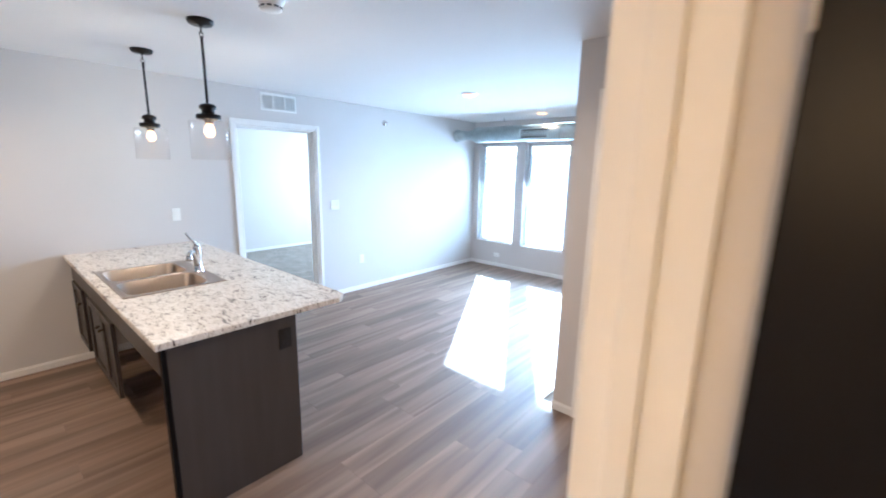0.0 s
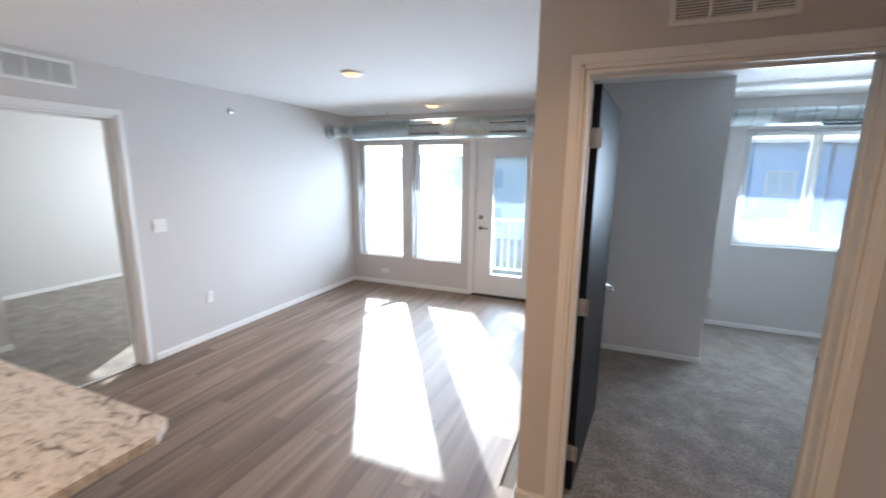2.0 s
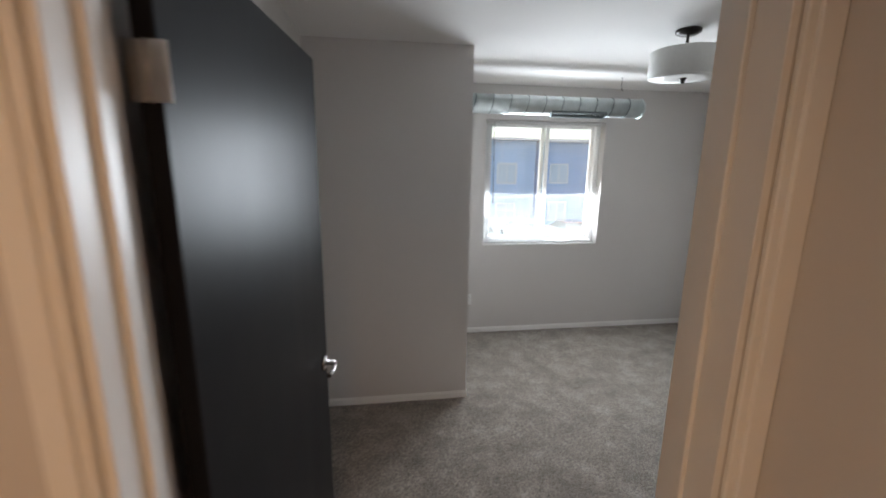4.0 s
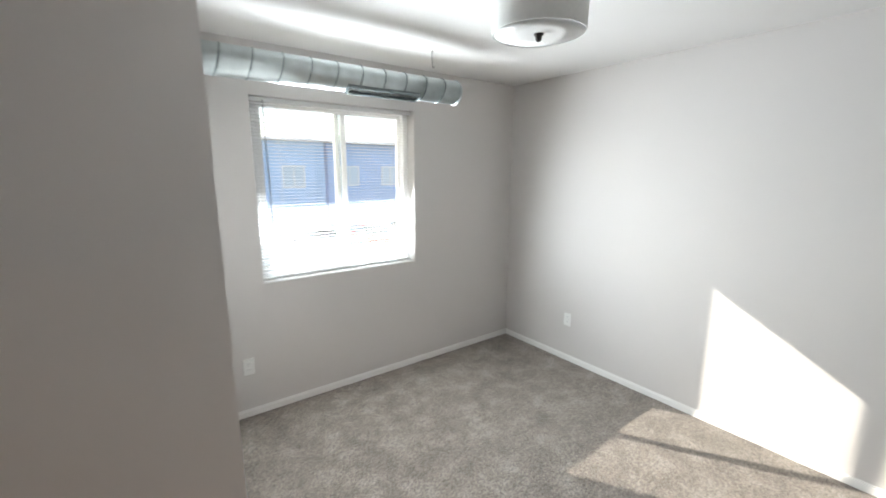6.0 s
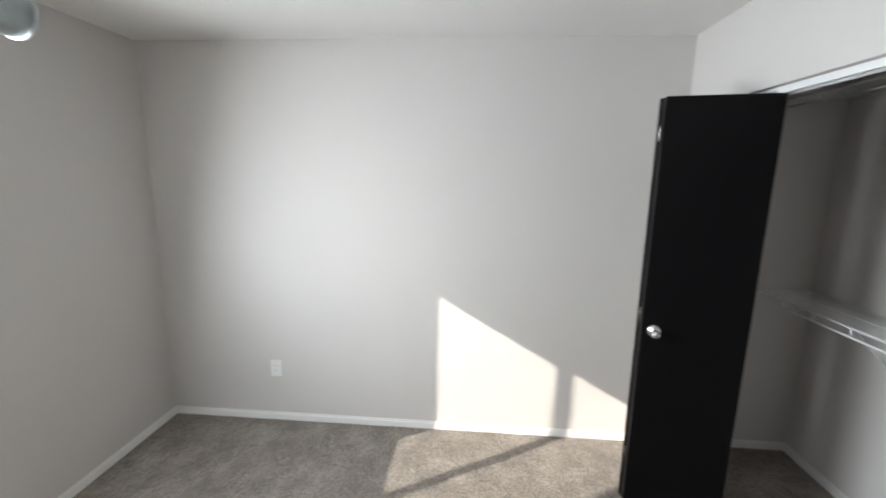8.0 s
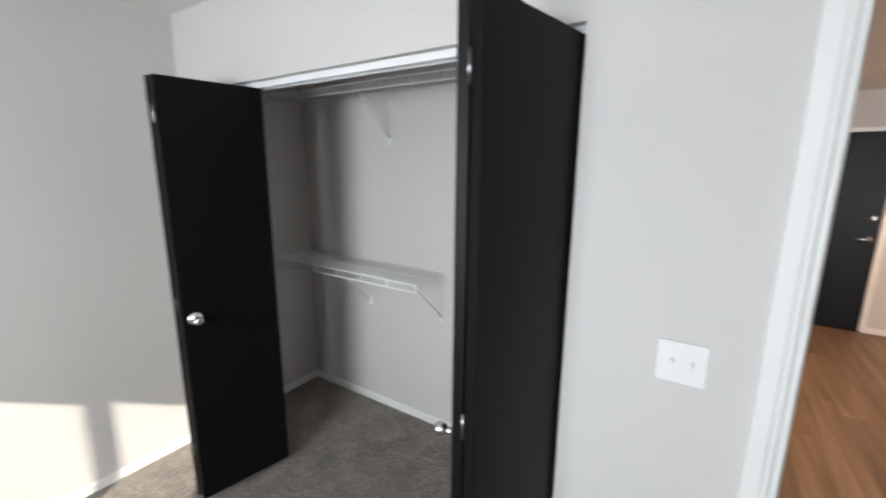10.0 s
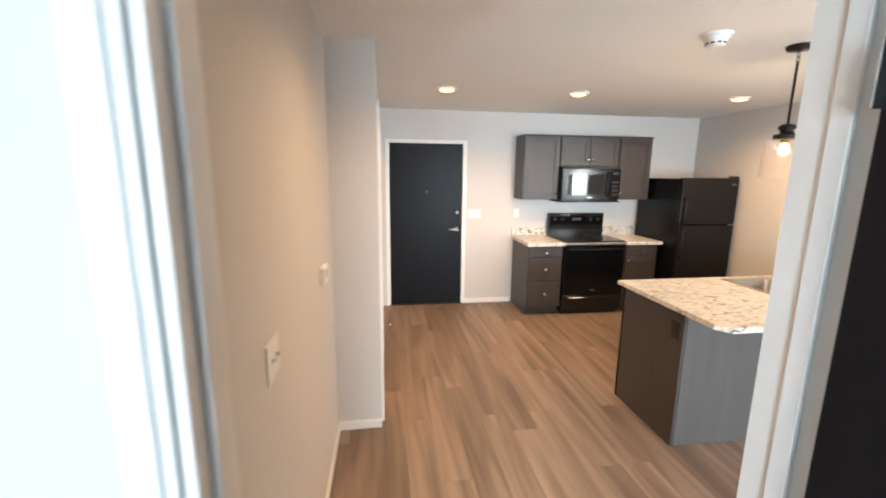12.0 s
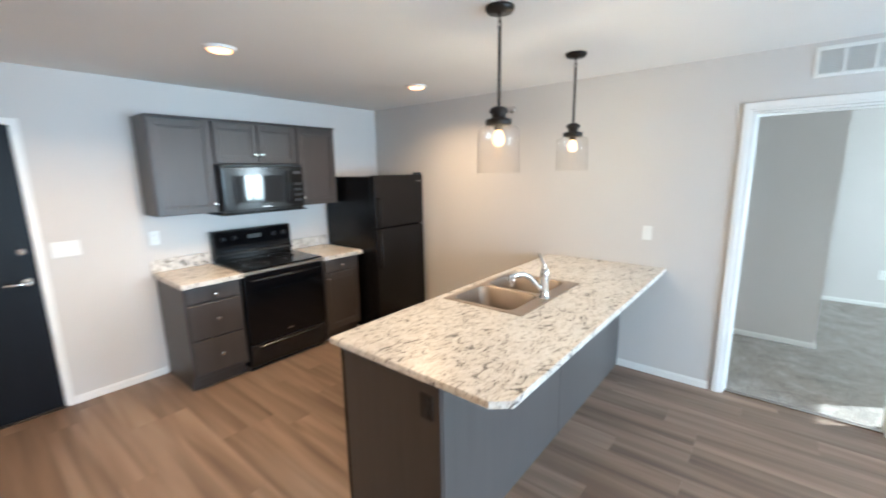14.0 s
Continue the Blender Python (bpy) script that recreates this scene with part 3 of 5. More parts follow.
# ---- windows ----
def window(name, hole, label, slider):
    """White vinyl window at the outer half of its reveal, with glass."""
    x0, x1, z0, z1 = hole
    w = structure(new(name), label, "window")
    y0, y1 = N + 0.095, N + 0.155
    bm = bmesh.new()
    f = 0.045
    ft = 0.028 if slider else f
    box(bm, x0, x0 + f, y0, y1, z0, z1, bevel=0.004)
    box(bm, x1 - f, x1, y0, y1, z0, z1, bevel=0.004)
    box(bm, x0 + f, x1 - f, y0, y1, z0, z0 + f, bevel=0.004)
    box(bm, x0 + f, x1 - f, y0, y1, z1 - ft, z1, bevel=0.004)
    part("window_frame", bm, "vinyl_white", w)
    if slider:
        xm = (x0 + x1) / 2 + 0.03
        for a, b, yy in ((x0 + f, xm + 0.04, y0 + 0.008), (xm - 0.04, x1 - f, y0 + 0.034)):
            bm = bmesh.new()
            s = 0.038
            box(bm, a, a + s, yy, yy + 0.022, z0 + f, z1 - ft, bevel=0.003)
            box(bm, b - s, b, yy, yy + 0.022, z0 + f, z1 - ft, bevel=0.003)
            box(bm, a + s, b - s, yy, yy + 0.022, z0 + f, z0 + f + s, bevel=0.003)
            box(bm, a + s, b - s, yy, yy + 0.022, z1 - ft - 0.026, z1 - ft, bevel=0.003)
            sash = part("sash", bm, "vinyl_white", w)
            p = boxpart("pane", (a + s - 0.004, b - s + 0.004, yy + 0.009, yy + 0.012, z0 + f + s - 0.004, z1 - ft - 0.022), "window_glass", sash)
            p.visible_shadow = False
    else:
        p = boxpart("pane", (x0 + f - 0.004, x1 - f + 0.004, y0 + 0.03, y0 + 0.034, z0 + f - 0.004, z1 - f + 0.004), "window_glass", w)
        p.visible_shadow = False
    sill = boxpart("window_sill", (x0 + 0.001, x1 - 0.001, N + 0.002, y0, z0 + 0.001, z0 + 0.010), "trim_white", w, 0.002)
    return w


def blind(hole, label, tilt=-5, pitch=0.0215):
    """A white mini blind, let down, slats open: head rail, slats, bottom rail, cords and wand."""
    x0, x1, z0, z1 = hole
    b = thing("window_blind", label, "blind", pose((x0 + x1) / 2, N + 0.055, 0), "mini blinds in the windows")
    h = (x1 - x0) / 2 - 0.010
    bm = bmesh.new()
    box(bm, -h, h, -0.014, 0.014, z1 - 0.030, z1 - 0.002, bevel=0.003)
    part("head_rail", bm, "slat_white", b)
    bm = bmesh.new()
    box(bm, -h, h, -0.012, 0.012, z0 + 0.014, z0 + 0.030, bevel=0.004)
    part("bottom_rail", bm, "slat_white", b)
    bm = bmesh.new()
    prof = [(-0.0085, -0.0009), (-0.004, 0.0004), (0.0, 0.0008), (0.004, 0.0004), (0.0085, -0.0009)]
    c, s = math.cos(radians(tilt)), math.sin(radians(tilt))
    rows = []
    for x in (-h, h):
        rows.append([bm.verts.new((x, y * c - z * s, -(y * s) + z * c)) for y, z in prof])
    for i in range(4):
        f = bm.faces.new((rows[0][i], rows[0][i + 1], rows[1][i + 1], rows[1][i]))
        f.smooth = True
    me = mesh_of("slat", bm, "slat_white")
    z = z0 + 0.042
    while z < z1 - 0.04:
        o = new("slat", me)
        o.parent = b
        o.location = (0, 0, z)
        z += pitch
    for x in (-h * 0.72, h * 0.72):
        bm = bmesh.new()
        for y in (-0.0135, 0.0135):
            tube(bm, [(x, y, z0 + 0.03), (x, y, z1 - 0.03)], 0.0007, 5)
        part("ladder_cord", bm, "slat_white", b)
    bm = bmesh.new()
    tube(bm, [(-h + 0.075, -0.024, z1 - 0.02), (-h + 0.085, -0.026, z1 - 0.05 - (z1 - z0) * 0.62)], 0.0035, 8)
    part("tilt_wand", bm, "grille_dark", b, "thin grey tilt wand")
    return b


window("window_1", WIN1, "tall white vinyl window with a lowered mini blind", False)
window("window_2", WIN2, "tall white vinyl window beside the patio door", False)
window("window_3", BWIN, "white vinyl sliding window of the bedroom", True)
window("window_4", RWIN, "white vinyl sliding window of the next bedroom", True)
blind(WIN1, "white mini blind lowered over a tall living room window")
blind(WIN2, "white mini blind lowered over the tall window by the patio door")
blind(BWIN, "white mini blind lowered over the bedroom's sliding window", 3)

patio = thing("patio_door", "white patio door with one tall glass light, closed", "door")
p0, p1, _, p2 = PATIO
bm = bmesh.new()
for q in ((p0 - 0.055, p0 + 0.02, 0, p2 + 0.05), (p1 - 0.02, p1 + 0.055, 0, p2 + 0.05)):
    box(bm, q[0], q[1], N - 0.014, N + 0.0, q[2], q[3], bevel=0.004)
box(bm, p0 + 0.02, p1 - 0.02, N - 0.014, N, p2 - 0.01, p2 + 0.05, bevel=0.004)
for q in ((p0, p0 + 0.022, 0, p2), (p1 - 0.022, p1, 0, p2), (p0 + 0.022, p1 - 0.022, p2 - 0.022, p2)):
    box(bm, q[0], q[1], N + 0.001, N + 0.14, q[2], q[3], bevel=0.002)
part("frame", bm, "trim_white", patio)
g0, g1, gz0, gz1 = -1.125, -0.665, 0.285, 1.885
bm = bmesh.new()
for q in ((p0 + 0.026, g0, 0.02, p2 - 0.026), (g1, p1 - 0.026, 0.02, p2 - 0.026), (g0, g1, 0.02, gz0), (g0, g1, gz1, p2 - 0.026)):
    box(bm, q[0], q[1], N + 0.02, N + 0.064, q[2], q[3])
leaf = part("slab", bm, "trim_white", patio)
bm = bmesh.new()
for q in ((g0 - 0.012, g0 + 0.022, gz0 - 0.012, gz1 + 0.012), (g1 - 0.022, g1 + 0.012, gz0 - 0.012, gz1 + 0.012), (g0 + 0.022, g1 - 0.022, gz0 - 0.012, gz0 + 0.022), (g0 + 0.022, g1 - 0.022, gz1 - 0.022, gz1 + 0.012)):
    box(bm, q[0], q[1], N + 0.008, N + 0.076, q[2], q[3], bevel=0.006, seg=2)
part("glass_bead", bm, "vinyl_white", leaf)
pane = boxpart("pane", (g0 + 0.018, g1 - 0.018, N + 0.040, N + 0.044, gz0 + 0.018, gz1 - 0.018), "window_glass", leaf)
pane.visible_shadow = False
bm = bmesh.new()
lathe(bm, [(0.032, 0), (0.032, 0.010), (0.020, 0.016), (0.018, 0.026), (0.0001, 0.028)], pose(-1.262, N + 0.02, 1.08, 90, 0, 0), 20)
part("deadbolt", bm, "nickel", leaf)
bm = bmesh.new()
lever(bm, pose(-1.262, N + 0.02, 0.935, 90, 0, 0), 0.115)
part("handle", bm, "nickel", leaf, "brushed nickel lever handle")
boxpart("threshold", (p0, p1, N - 0.03, N + 0.15, 0.0, 0.018), "bronze", patio, 0.005, "dark bronze threshold")


# ---- wall plates, vents and ceiling things ----
def on_wall(x, y, z, facing):
    """A pose whose z axis points out of the wall (yaw of the facing) and whose y is up."""
    return pose(x, y, z, 90, 0, facing)


def plate(label, m, gangs=1, kind="toggle", wide=False, dark=False):
    """A wall plate with its toggles or sockets."""
    mat_name = "plastic_black" if dark else "plastic_white"
    p = thing("outlet" if kind == "socket" else "light_switch", label, "outlet" if kind == "socket" else "switch", m)
    w = 0.07 + 0.046 * (gangs - 1)
    hx, hy = (0.057, 0.035) if wide else (w / 2, 0.057)
    bm = bmesh.new()
    box(bm, -hx, hx, -hy, hy, 0, 0.006, bevel=0.0025, seg=2)
    part("cover", bm, mat_name, p)
    for g in range(gangs):
        x = (g - (gangs - 1) / 2) * 0.046
        bm = bmesh.new()
        if kind == "toggle":
            box(bm, x - 0.005, x + 0.005, -0.012, 0.012, 0.006, 0.008, bevel=0.0008)
            box(bm, x - 0.004, x + 0.004, 0.0, 0.010, 0.008, 0.018, bevel=0.0015)
            part("toggle", bm, mat_name, p)
        elif kind == "rocker":
            box(bm, x - 0.016, x + 0.016, -0.033, 0.033, 0.006, 0.009, bevel=0.0012)
            part("rocker", bm, mat_name, p)
        else:
            for o in (-0.020, 0.020):
                c = (o, 0) if wide else (x, o)
                lathe(bm, [(0.0165, 0.006), (0.0165, 0.0085), (0.0155, 0.009)], Matrix.Translation((c[0], c[1], 0)), 18)
            sock = part("socket", bm, mat_name, p)
            bm = bmesh.new()
            for o in (-0.020, 0.020):
                c = (o, 0) if wide else (x, o)
                for dx in (-0.006, 0.006):
                    box(bm, c[0] + dx - 0.001, c[0] + dx + 0.001, c[1] - 0.001, c[1] + 0.007, 0.0088, 0.0094)
            part("slot", bm, "grille_dark", sock)
    return p


plate("white two-gang toggle switch on the wall by the bedroom doorway", on_wall(W, 0.455, 1.184, 90), 2)
plate("white outlet plate on the wall above the peninsula", on_wall(W, -1.296, 1.188, 90), 1, "rocker")
plate("white outlet low on the living room wall", on_wall(W, 0.86, 0.428, 90), 1, "socket")
plate("white outlet set sideways low under the living room window", on_wall(-2.733, N, 0.20, 0), 1, "socket", wide=True)
plate("white outlet low on the bedroom wall", on_wall(E, 2.595, 0.385, -90), 1, "socket")
plate("white outlet low under the bedroom window", on_wall(1.422, N, 0.368, 0), 1, "socket")
plate("white two-gang toggle switch beside the closet", on_wall(1.388, 0.13, 1.172, 180), 2)
plate("white two-gang toggle switch on the hall wall", on_wall(1.23, -0.495, 1.18, -90), 2)
plate("white three-gang toggle switch beside the entry door", on_wall(-0.246, S, 1.186, 180), 3)
plate("white outlet on the wall above the kitchen counter", on_wall(-0.80, S, 1.19, 180), 1, "socket")
plate("white outlet in the next bedroom's wall", on_wall(FAR_W, 0.55, 0.40, 90), 1, "socket")
plate("black outlet in the dark end panel of the peninsula", pose(-0.8605, -1.53, 0.755, 90, 0, 90), 1, "socket", dark=True)

thermo = thing("thermostat", "white wall thermostat with a grey display on the hall wall", "thermostat", on_wall(1.23, -1.47, 1.18, -90))
bm = bmesh.new()
box(bm, -0.062, 0.062, -0.044, 0.044, 0, 0.026, bevel=0.006, seg=3)
part("case", bm, "plastic_white", thermo)
boxpart("display", (-0.038, 0.024, -0.012, 0.026, 0.026, 0.0272), "siding_grey", thermo, 0.0006, "grey display")
bm = bmesh.new()
for i in range(3):
    box(bm, 0.032, 0.050, -0.018 + 0.016 * i, -0.008 + 0.016 * i, 0.026, 0.029, bevel=0.001)
part("button", bm, "plastic_white", thermo)


def vent(label, m, w, h):
    """A white return-air grille: frame, two bars and its louvres."""
    v = thing("air_vent", label, "vent", m, "white wall vents above the doors")
    f = 0.022
    bm = bmesh.new()
    for q in ((-w / 2, -w / 2 + f, -h / 2, h / 2), (w / 2 - f, w / 2, -h / 2, h / 2), (-w / 2 + f, w / 2 - f, -h / 2, -h / 2 + f), (-w / 2 + f, w / 2 - f, h / 2 - f, h / 2)):
        box(bm, *q, 0, 0.008, bevel=0.002)
    fr = part("frame", bm, "plastic_white", v)
    for i in (-1, 1):
        boxpart("bar", (i * w / 6 - 0.007, i * w / 6 + 0.007, -h / 2 + f, h / 2 - f, 0.001, 0.007), "plastic_white", v, 0.0015)
    boxpart("backing", (-w / 2 + 0.004, w / 2 - 0.004, -h / 2 + 0.004, h / 2 - 0.004, 0.0004, 0.0012), "grille_dark", v)
    bm = bmesh.new()
    box(bm, -w / 2 + f, w / 2 - f, -0.0052, 0.0052, -0.0006, 0.0006)
    me = mesh_of("louvre", bm, "plastic_white")
    n = int((h - 2 * f) / 0.0095)
    for i in range(n):
        o = new("louvre", me)
        o.parent = v
        o.matrix_local = pose(0, -h / 2 + f + 0.005 + i * (h - 2 * f - 0.006) / (n - 1), 0.004, -38)
    return v


vent("white three-section air vent above the open doorway", on_wall(W, -0.219, 2.322, 90), 0.405, 0.180)
vent("white three-section air vent above the bedroom door", on_wall(0.682, 0.0, 2.305, 0), 0.405, 0.180)


def sprinkler(m):
    s = thing("sprinkler_head", "chrome sidewall sprinkler head high on the wall", "sprinkler", m, "sprinkler heads")
    bm = bmesh.new()
    lathe(bm, [(0.036, 0), (0.034, 0.006), (0.018, 0.012), (0.012, 0.012)], None, 20)
    part("escutcheon", bm, "chrome", s)
    bm = bmesh.new()
    lathe(bm, [(0.010, 0.012), (0.010, 0.026), (0.004, 0.030), (0.004, 0.050), (0.0001, 0.050)], None, 12)
    tube(bm, [(-0.011, 0, 0.024), (-0.014, 0, 0.038), (-0.003, 0, 0.054)], 0.0025, 6)
    tube(bm, [(0.011, 0, 0.024), (0.014, 0, 0.038), (0.003, 0, 0.054)], 0.0025, 6)
    box(bm, -0.016, 0.016, -0.010, 0.012, 0.053, 0.0555, bevel=0.001)
    part("nozzle", bm, "chrome", s)


sprinkler(on_wall(W, 1.281, 2.249, 90))
sprinkler(on_wall(W, -2.55, 2.26, 90))

smoke = thing("smoke_detector", "white round smoke detector on the ceiling", "smoke detector", pose(-0.868, -1.50, H, 180))
bm = bmesh.new()
lathe(bm, [(0.078, 0), (0.078, 0.008), (0.072, 0.015)], None, 32)
part("base", bm, "plastic_white", smoke)
bm = bmesh.new()
lathe(bm, [(0.066, 0.015), (0.062, 0.022), (0.050, 0.040), (0.048, 0.058), (0.040, 0.064), (0.0001, 0.065)], None, 32)
part("cover", bm, "plastic_white", smoke)
bm = bmesh.new()
for i in range(10):
    a = 2 * math.pi * i / 10
    mm = pose(0.0485 * math.cos(a), 0.0485 * math.sin(a), 0.050, 0, 0, math.degrees(a))
    vs = box(bm, -0.002, 0.002, -0.010, 0.010, -0.004, 0.004)
    for v in vs:
        v.co = mm @ v.co
part("vent_slot", bm, "grille_dark", smoke)


def downlight(x, y, watts):
    """A flush round ceiling light: white trim, glowing lens, and its light."""
    d = thing("ceiling_light", "round flush ceiling light, lit warm, with white trim", "ceiling light", pose(x, y, H, 180), "round flush ceiling lights")
    bm = bmesh.new()
    lathe(bm, [(0.090, 0.0), (0.088, 0.008), (0.078, 0.016), (0.068, 0.016), (0.066, 0.010)], None, 36, cap=False)
    part("trim_ring", bm, "plastic_white", d)
    bm = bmesh.new()
    lathe(bm, [(0.067, 0.010), (0.062, 0.022), (0.040, 0.029), (0.0001, 0.031)], None, 36)
    part("lens", bm, "lamp_warm", d)
    ld = bpy.data.lights.new("ceiling_light_lamp", "AREA")
    ld.shape, ld.size, ld.energy, ld.color = "DISK", 0.13, watts, (1.0, 0.59, 0.30)
    ld.spread = radians(150)
    ob = new("ceiling_light_lamp", ld)
    ob.matrix_world = look((x, y, H - 0.036), (x, y, 0))


for dx, dy in ((0.33, -3.19), (-0.91, -3.16), (-2.53, -3.08), (0.344, -1.064), (-1.654, 1.043), (-1.70, 2.73)):
    downlight(dx, dy, DOWNLIGHT * (0.75 if dy == -1.064 else 0.14 if dy > 2 else 1.0))


def pendant(x, y):
    """A bronze pendant on a rod with a clear glass cylinder and a glowing filament bulb."""
    p = thing("pendant_lamp", "dark bronze pendant lamp with clear glass shade, lit", "pendant lamp", pose(x, y, 0), "pendant lamps over the peninsula")
    bm = bmesh.new()
    lathe(bm, [(0.066, H), (0.066, H - 0.012), (0.058, H - 0.024), (0.012, H - 0.026), (0.010, H - 0.034)], None, 32)
    can = part("canopy", bm, "bronze", p)
    bm = bmesh.new()
    for i in range(2):
        mm = pose(0, 0, H - 0.050 - 0.026 * i, 90, 0, 90 * i)
        tube(bm, [mm @ Vector((0.009 * math.cos(a), 0.017 * math.sin(a), 0)) for a in [2 * math.pi * k / 16 for k in range(17)]], 0.0024, 6, cap=False)
    part("link", bm, "bronze", can)
    bm = bmesh.new()
    lathe(bm, [(0.0075, H - 0.085), (0.0075, 2.004)], None, 12)
    part("rod", bm, "bronze", p)
    bm = bmesh.new()
    lathe(bm, [(0.010, 2.006), (0.030, 2.000), (0.044, 1.990), (0.045, 1.974), (0.034, 1.968), (0.034, 1.948), (0.060, 1.944), (0.064, 1.938), (0.064, 1.918), (0.058, 1.914), (0.024, 1.912), (0.022, 1.894), (0.0001, 1.894)], None, 32)
    part("socket_cap", bm, "bronze", p)
    bm = bmesh.new()
    lathe(bm, [(0.040, 1.912), (0.090, 1.910), (0.099, 1.904), (0.102, 1.894), (0.105, 1.690), (0.102, 1.690), (0.099, 1.892), (0.096, 1.901), (0.088, 1.906), (0.040, 1.908)], None, 40, cap=False)
    g = part("glass_shade", bm, "shade_glass", p, "clear glass cylinder shade")
    g.visible_shadow = False
    bm = bmesh.new()
    lathe(bm, [(0.012, 1.894), (0.014, 1.888), (0.024, 1.872), (0.029, 1.852), (0.026, 1.833), (0.014, 1.820), (0.0001, 1.816)], None, 20)
    b = part("bulb", bm, "bulb_warm", p, "glowing warm bulb")
    b.visible_shadow = False
    ld = bpy.data.lights.new("pendant_lamp_light", "POINT")
    ld.energy, ld.color, ld.shadow_soft_size = PENDANT, (1.0, 0.70, 0.42), 0.03
    lo = new("pendant_lamp_light", ld)
    lo.location = (x, y, 1.846)


pendant(-1.490, -1.589)
pendant(-2.488, -1.625)

drum = thing("drum_lamp", "white fabric drum lamp hanging close under the bedroom ceiling", "ceiling light", pose(2.255, 1.66, 0))
bm = bmesh.new()
lathe(bm, [(0.065, H), (0.065, H - 0.014), (0.050, H - 0.024), (0.008, H - 0.026), (0.008, 2.17)], None, 28)
part("stem", bm, "bronze", drum)
bm = bmesh.new()
lathe(bm, [(0.180, 2.330), (0.180, 2.190), (0.177, 2.190), (0.177, 2.330)], None, 56, cap=False)
part("shade", bm, "shade_fabric", drum)
bm = bmesh.new()
lathe(bm, [(0.1765, 2.193), (0.08, 2.1915), (0.0001, 2.1915)], None, 48)
part("diffuser", bm, "plastic_white", drum, "pale acrylic disc")
bm = bmesh.new()
lathe(bm, [(0.020, 2.195), (0.020, 2.188), (0.012, 2.182), (0.013, 2.172), (0.008, 2.164), (0.0001, 2.162)], None, 20)
part("finial", bm, "bronze", drum)


# ---- ducts ----
def duct(label, x0, x1, y, z, r, rib, grilles, h=0.052, trim="galvanised", proud=0.012):
    """A round galvanised duct along x with seams, collars and side grilles."""
    d = thing("air_duct", label, "duct", pose(x0, y, z))
    L = x1 - x0
    bm = bmesh.new()
    lathe(bm, [(r, 0.0), (r, L)], pose(0, 0, 0, 0, 90, 0), 48)
    part("pipe", bm, "galvanised", d)
    n = int(L / rib)
    for i in range(n + 1):
        u = min(max(L * i / n, 0.012), L - 0.012)
        lean = 0.22 if 0 < i < n else 0.0
        bm = bmesh.new()
        tube(bm, [(u + lean * r * math.cos(a), (r + 0.001) * math.sin(a), (r + 0.001) * math.cos(a)) for a in [2 * math.pi * k / 40 for k in range(41)]], 0.0036 if lean else 0.006, 6, cap=False)
        part("seam" if lean else "collar", bm, "seam_metal" if lean else "galvanised", d)
    for g0, g1, ang in grilles:
        w = (g1 - g0) / 2
        bm = bmesh.new()
        for q in ((-w, -w + 0.016, -h, h), (w - 0.016, w, -h, h), (-w + 0.016, w - 0.016, -h, -h + 0.014), (-w + 0.016, w - 0.016, h - 0.014, h)):
            box(bm, *q, -0.02, proud, bevel=0.002)
        me = mesh_of("grille_frame", bm, trim)
        m = pose((g0 + g1) / 2 - x0, 0, 0, ang, 0, 0) @ Matrix.Translation((0, 0, r - 0.004))
        fr = new("grille", me)
        fr.parent, fr.matrix_local = d, m
        bm = bmesh.new()
        box(bm, -w + 0.012, w - 0.012, -h + 0.010, h - 0.010, -0.016, -0.004)
        bk = part("backing", bm, "grille_dark", fr)
        bm = bmesh.new()
        k = max(6, int(2 * w / 0.018))
        for i in range(k):
            x = -w + 0.02 + (2 * w - 0.04) * i / (k - 1)
            box(bm, x - 0.0012, x + 0.0012, -h + 0.014, h - 0.014, -0.004, 0.006)
        for i in range(4):
            yy = -h + 0.026 + (2 * h - 0.052) * i / 3
            box(bm, -w + 0.016, w - 0.016, yy - 0.001, yy + 0.001, -0.004, 0.004)
        part("vane", bm, "nickel", fr)
    return d


main = duct("round galvanised air duct under the ceiling above the windows", -2.86, 0.0, 2.86, 2.185, 0.118, 1.2, [(-2.04, -1.60, 98), (-1.02, -0.58, 98)], 0.070)
bm = bmesh.new()
lathe(bm, [(0.118, 0.0), (0.116, -0.03), (0.075, -0.12), (0.072, -0.12), (0.072, -0.30), (0.080, -0.302), (0.080, -0.312), (0.072, -0.314), (0.072, -0.395), (0.10, -0.40), (0.10, -0.424)], pose(0, 0, 0, 0, 90, 0), 32)
part("reducer", bm, "galvanised", main, "narrower galvanised run with an elbow collar")
duct("round galvanised air duct above the bedroom window", 1.17, 2.775, 2.83, 2.19, 0.076, 0.135, [(1.96, 2.44, 150)], 0.032, "seam_metal", 0.018)


def ceiling_hook(label, x, y, drop):
    """A bent steel wire hook with its screw plate under the ceiling."""
    hook = thing("ceiling_hook", label, "hook", pose(x, y, H))
    bm = bmesh.new()
    lathe(bm, [(0.010, 0.0), (0.010, -0.002), (0.004, -0.004)], None, 12)
    part("screw_plate", bm, "nickel", hook)
    bm = bmesh.new()
    tube(bm, [(0, 0, 0), (0, 0, -drop * 0.7), (0.004, 0, -drop * 0.95), (0.012, 0, -drop), (0.018, 0, -drop * 0.85)], 0.0026, 8)
    part("wire", bm, "grille_dark", hook)


ceiling_hook("small steel hook hanging from the bedroom ceiling", 2.600, 2.860, 0.105)
ceiling_hook("small steel hook hanging from the living room ceiling", -2.480, 3.000, 0.055)


